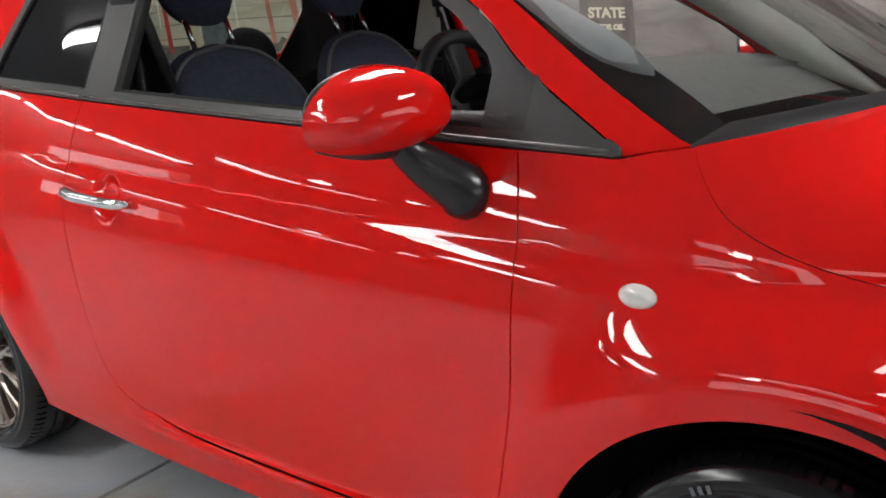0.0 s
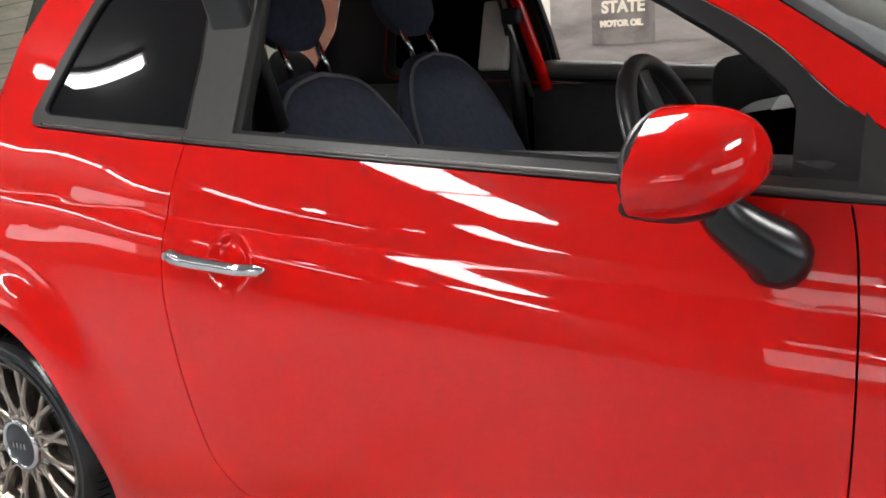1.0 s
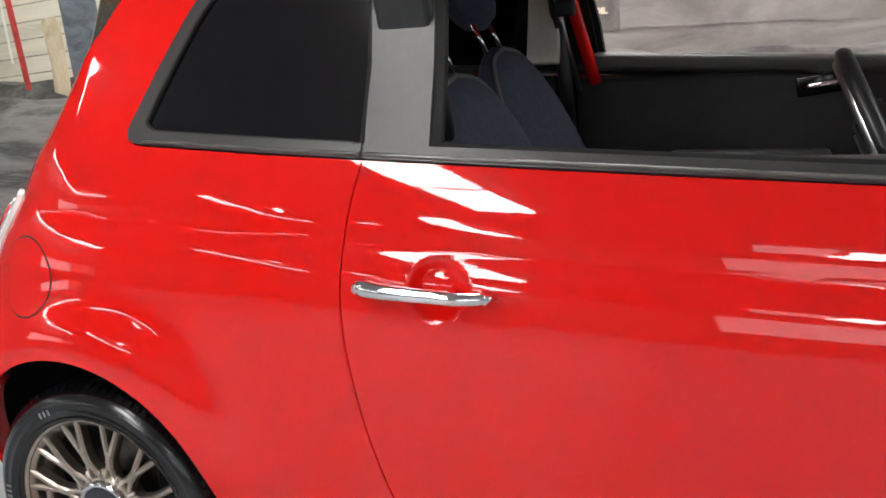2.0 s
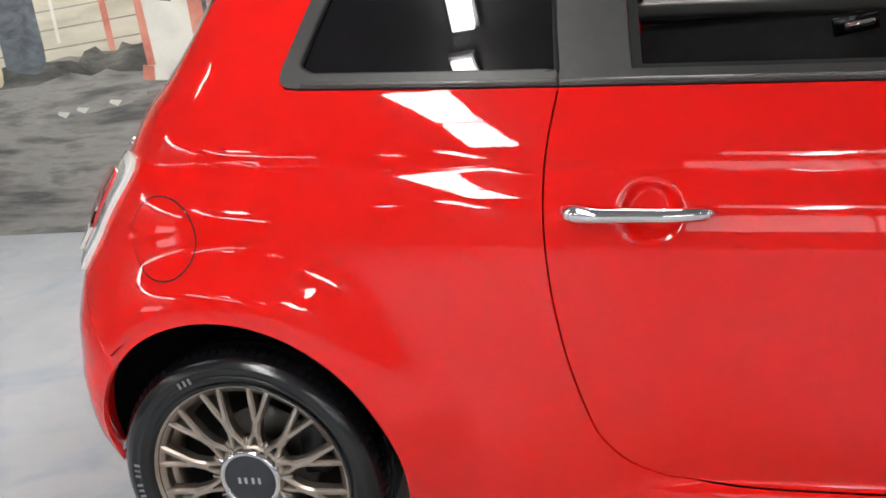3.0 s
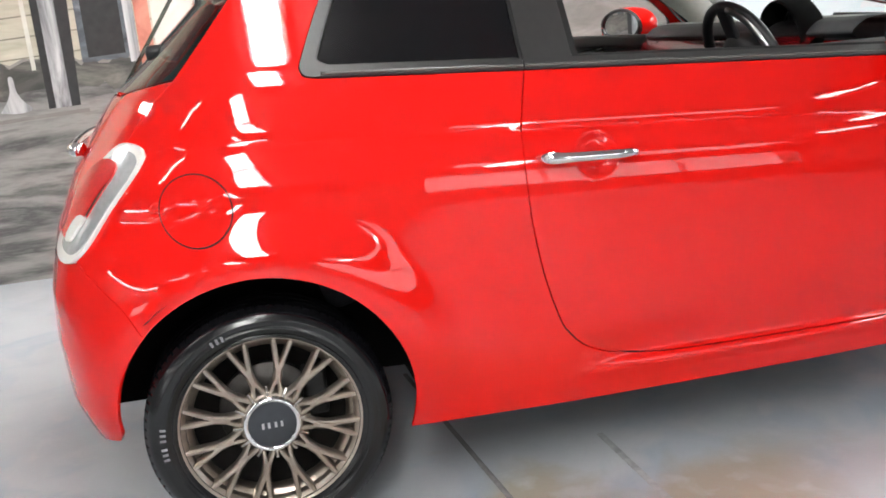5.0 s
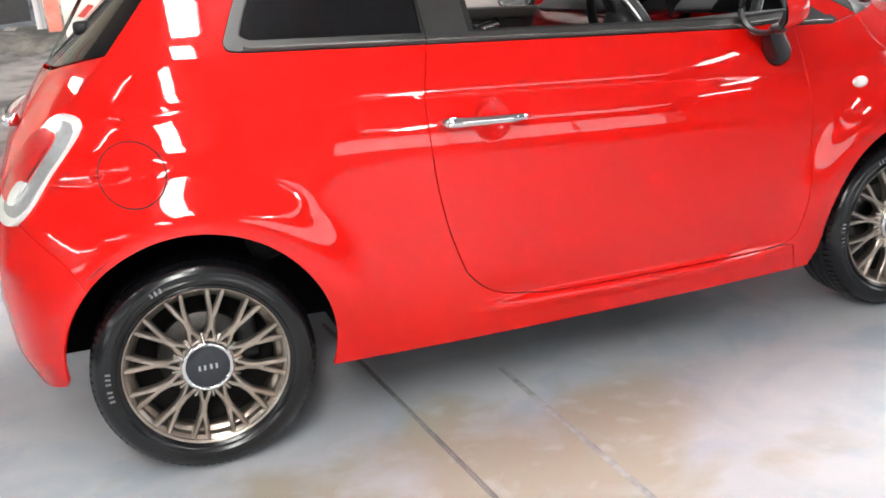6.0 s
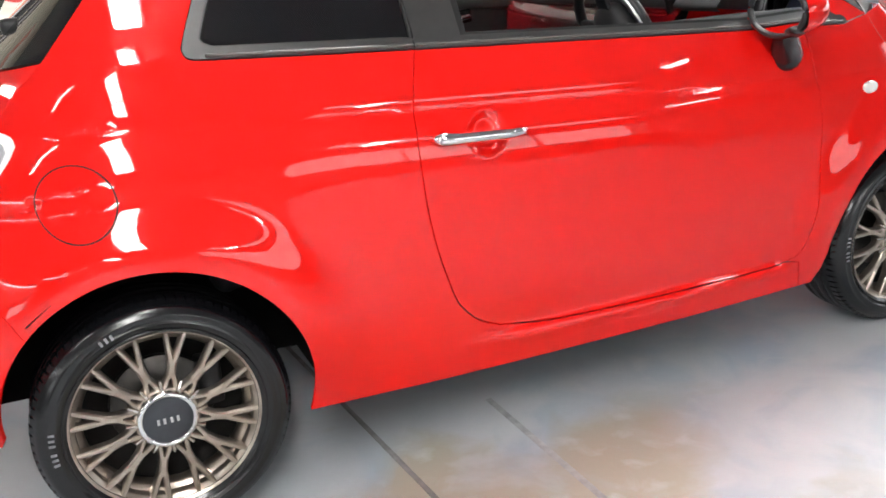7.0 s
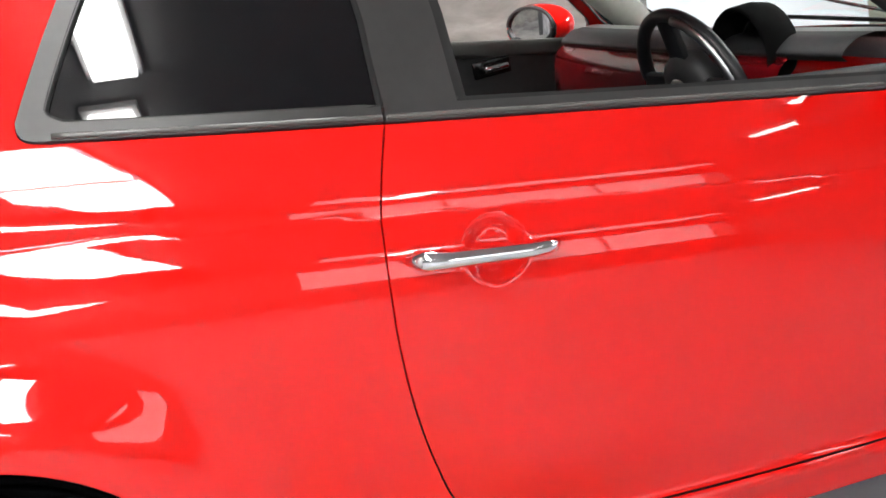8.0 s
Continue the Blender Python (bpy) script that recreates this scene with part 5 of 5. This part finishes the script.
# kerb stones
painted("painted_kerb", rough_line([(-2.70, 0.665), (-2.05, 0.755)], 0.006, 8) + rough_line([(-2.05, 0.805), (-2.70, 0.715)], 0.006, 8), KERB_PAINT, 2.2, parent=mural)
for x, z in ((-2.55, 0.715), (-2.42, 0.733), (-2.20, 0.762)):
    painted("kerb_light", [(x, z), (x + 0.05, z - 0.022), (x + 0.085, z + 0.010), (x + 0.01, z + 0.018)], PUMP_WHITE, 2.5, parent=mural)
# the pump: white front, salmon edges, plinth, hose
painted("pump_edge", [(-1.91, 0.90), (-1.50, 0.885), (-1.50, 2.3), (-1.97, 2.3)], SALMON, 2.4, parent=mural)
painted("pump_front", [(-1.86, 0.92), (-1.60, 0.90), (-1.62, 2.3), (-1.93, 2.3)], PUMP_WHITE, 2.8, parent=mural)
painted("pump_mark", [(-1.80, 1.30), (-1.70, 1.28), (-1.69, 1.36), (-1.79, 1.38)], SLATE, 3.2, parent=mural)
painted("pump_plinth", [(-1.955, 0.872), (-1.46, 0.835), (-1.445, 0.925), (-1.94, 0.955)], PUMP_WHITE, 3.0, parent=mural)
painted("plinth_end", [(-1.955, 0.872), (-1.88, 0.866), (-1.87, 0.948), (-1.94, 0.955)], SALMON, 3.4, parent=mural)
painted("plinth_end", [(-1.60, 0.846), (-1.46, 0.835), (-1.445, 0.925), (-1.58, 0.935)], SALMON, 3.4, parent=mural)
painted("hose_panel", spline([(-1.47, 0.92), (-1.33, 0.91), (-1.30, 1.1), (-1.33, 1.4), (-1.42, 1.9), (-1.50, 1.9), (-1.49, 1.3)], 5), SALMON, 2.6, parent=mural)


def painted_stroke(name, points, half, material, layer):
    pts = spline(points, 6)
    left, right = [], []
    for i, p in enumerate(pts):
        a, b = np.array(pts[max(i - 1, 0)]), np.array(pts[min(i + 1, len(pts) - 1)])
        d = (b - a) / max(np.linalg.norm(b - a), 1e-6)
        left.append((p[0] - d[1] * half, p[1] + d[0] * half))
        right.append((p[0] + d[1] * half, p[1] - d[0] * half))
    bm = bmesh.new()
    y = WALL_Y - 0.003 * layer
    lv, rv = [bm.verts.new((x, y, z)) for x, z in left], [bm.verts.new((x, y, z)) for x, z in right]
    for i in range(len(pts) - 1):
        bm.faces.new((lv[i], lv[i + 1], rv[i + 1], rv[i]))
    bmesh.ops.recalc_face_normals(bm, faces=bm.faces)
    return part(name, bm, material, mural)


painted_stroke("hose", [(-1.52, 2.0), (-1.51, 1.4), (-1.49, 1.05), (-1.43, 0.93), (-1.36, 0.895), (-1.28, 0.92), (-1.24, 1.0), (-1.26, 1.15), (-1.36, 1.4), (-1.42, 1.8)], 0.014, SLATE, 3.6)
painted_stroke("kerb_line", [(-1.95, 0.80), (-1.5, 0.83), (-1.1, 0.87), (-0.7, 0.89)], 0.010, GREY_WALL, 2.2)
painted("funnel", spline([(-1.14, 0.915), (-1.06, 0.905), (-0.98, 0.92), (-1.02, 0.97), (-1.045, 1.02), (-1.052, 1.09), (-1.075, 1.09), (-1.078, 1.02), (-1.10, 0.97)], 4), SILVER_PAINT, 2.8, parent=mural)
# bright pole, dark doorway and its posts
painted("pole_shade", [(-0.90, 0.915), (-0.74, 0.92), (-0.68, 2.5), (-0.91, 2.5)], INK, 2.6, parent=mural)
painted("pole", [(-0.865, 0.915), (-0.785, 0.92), (-0.785, 2.5), (-0.865, 2.5)], SILVER_PAINT, 3.0, parent=mural)
painted("doorway", rough_line([(-0.69, 1.13), (-0.45, 1.15)], 0.01) + [(-0.45, 2.3), (-0.69, 2.3)], SLATE, 2.6, parent=mural)
painted("doorway_dark", [(-0.66, 1.16), (-0.47, 1.17), (-0.47, 2.3), (-0.66, 2.3)], INK, 2.8, parent=mural)
painted("door_post", [(-0.45, 1.12), (-0.40, 1.12), (-0.40, 2.4), (-0.45, 2.4)], SILVER_PAINT, 3.0, parent=mural)
painted("door_post", [(-0.395, 1.10), (-0.32, 1.10), (-0.32, 2.4), (-0.395, 2.4)], SALMON, 3.0, parent=mural)
painted("white_board", [(-0.31, 0.98), (0.02, 0.98), (0.02, 2.4), (-0.31, 2.4)], PUMP_WHITE, 2.6, parent=mural)
painted("red_mark", spline([(-0.24, 1.17), (-0.16, 1.15), (-0.10, 1.19), (-0.17, 1.23)], 3), MURAL_RED, 3.0, parent=mural)
# the oil sign
painted("oil_sign", [(0.245, 1.09), (0.57, 1.09), (0.57, 1.52), (0.245, 1.52)], BOARD, 2.6, parent=mural)


def wall_words(text, x, z, size):
    cu = bpy.data.curves.new("lettering", "FONT")
    cu.body, cu.size, cu.align_x = text, size, "CENTER"
    cu.extrude, cu.offset = 0.0015, 0.003
    ob = new("lettering", cu)
    ob.matrix_world = pose(x, WALL_Y - 0.012, z, 90, 0, 0)
    dg = bpy.context.evaluated_depsgraph_get()
    me = bpy.data.meshes.new_from_object(ob.evaluated_get(dg))
    m = ob.matrix_world.copy()
    bpy.data.objects.remove(ob)
    me.materials.clear()
    me.materials.append(CREAM_INK)
    o = part("lettering", me, CREAM_INK, mural)
    o.matrix_basis = m
    return o


wall_words("STATE", 0.41, 1.245, 0.078)
wall_words("MOTOR OIL", 0.40, 1.178, 0.040)
painted("grey_road", rough_line([(0.56, 1.10), (1.6, 1.08), (3.0, 1.06)], 0.008) + rough_line([(3.0, 1.13), (1.6, 1.20), (0.56, 1.22)], 0.008), GREY_WALL, 2.2, parent=mural)
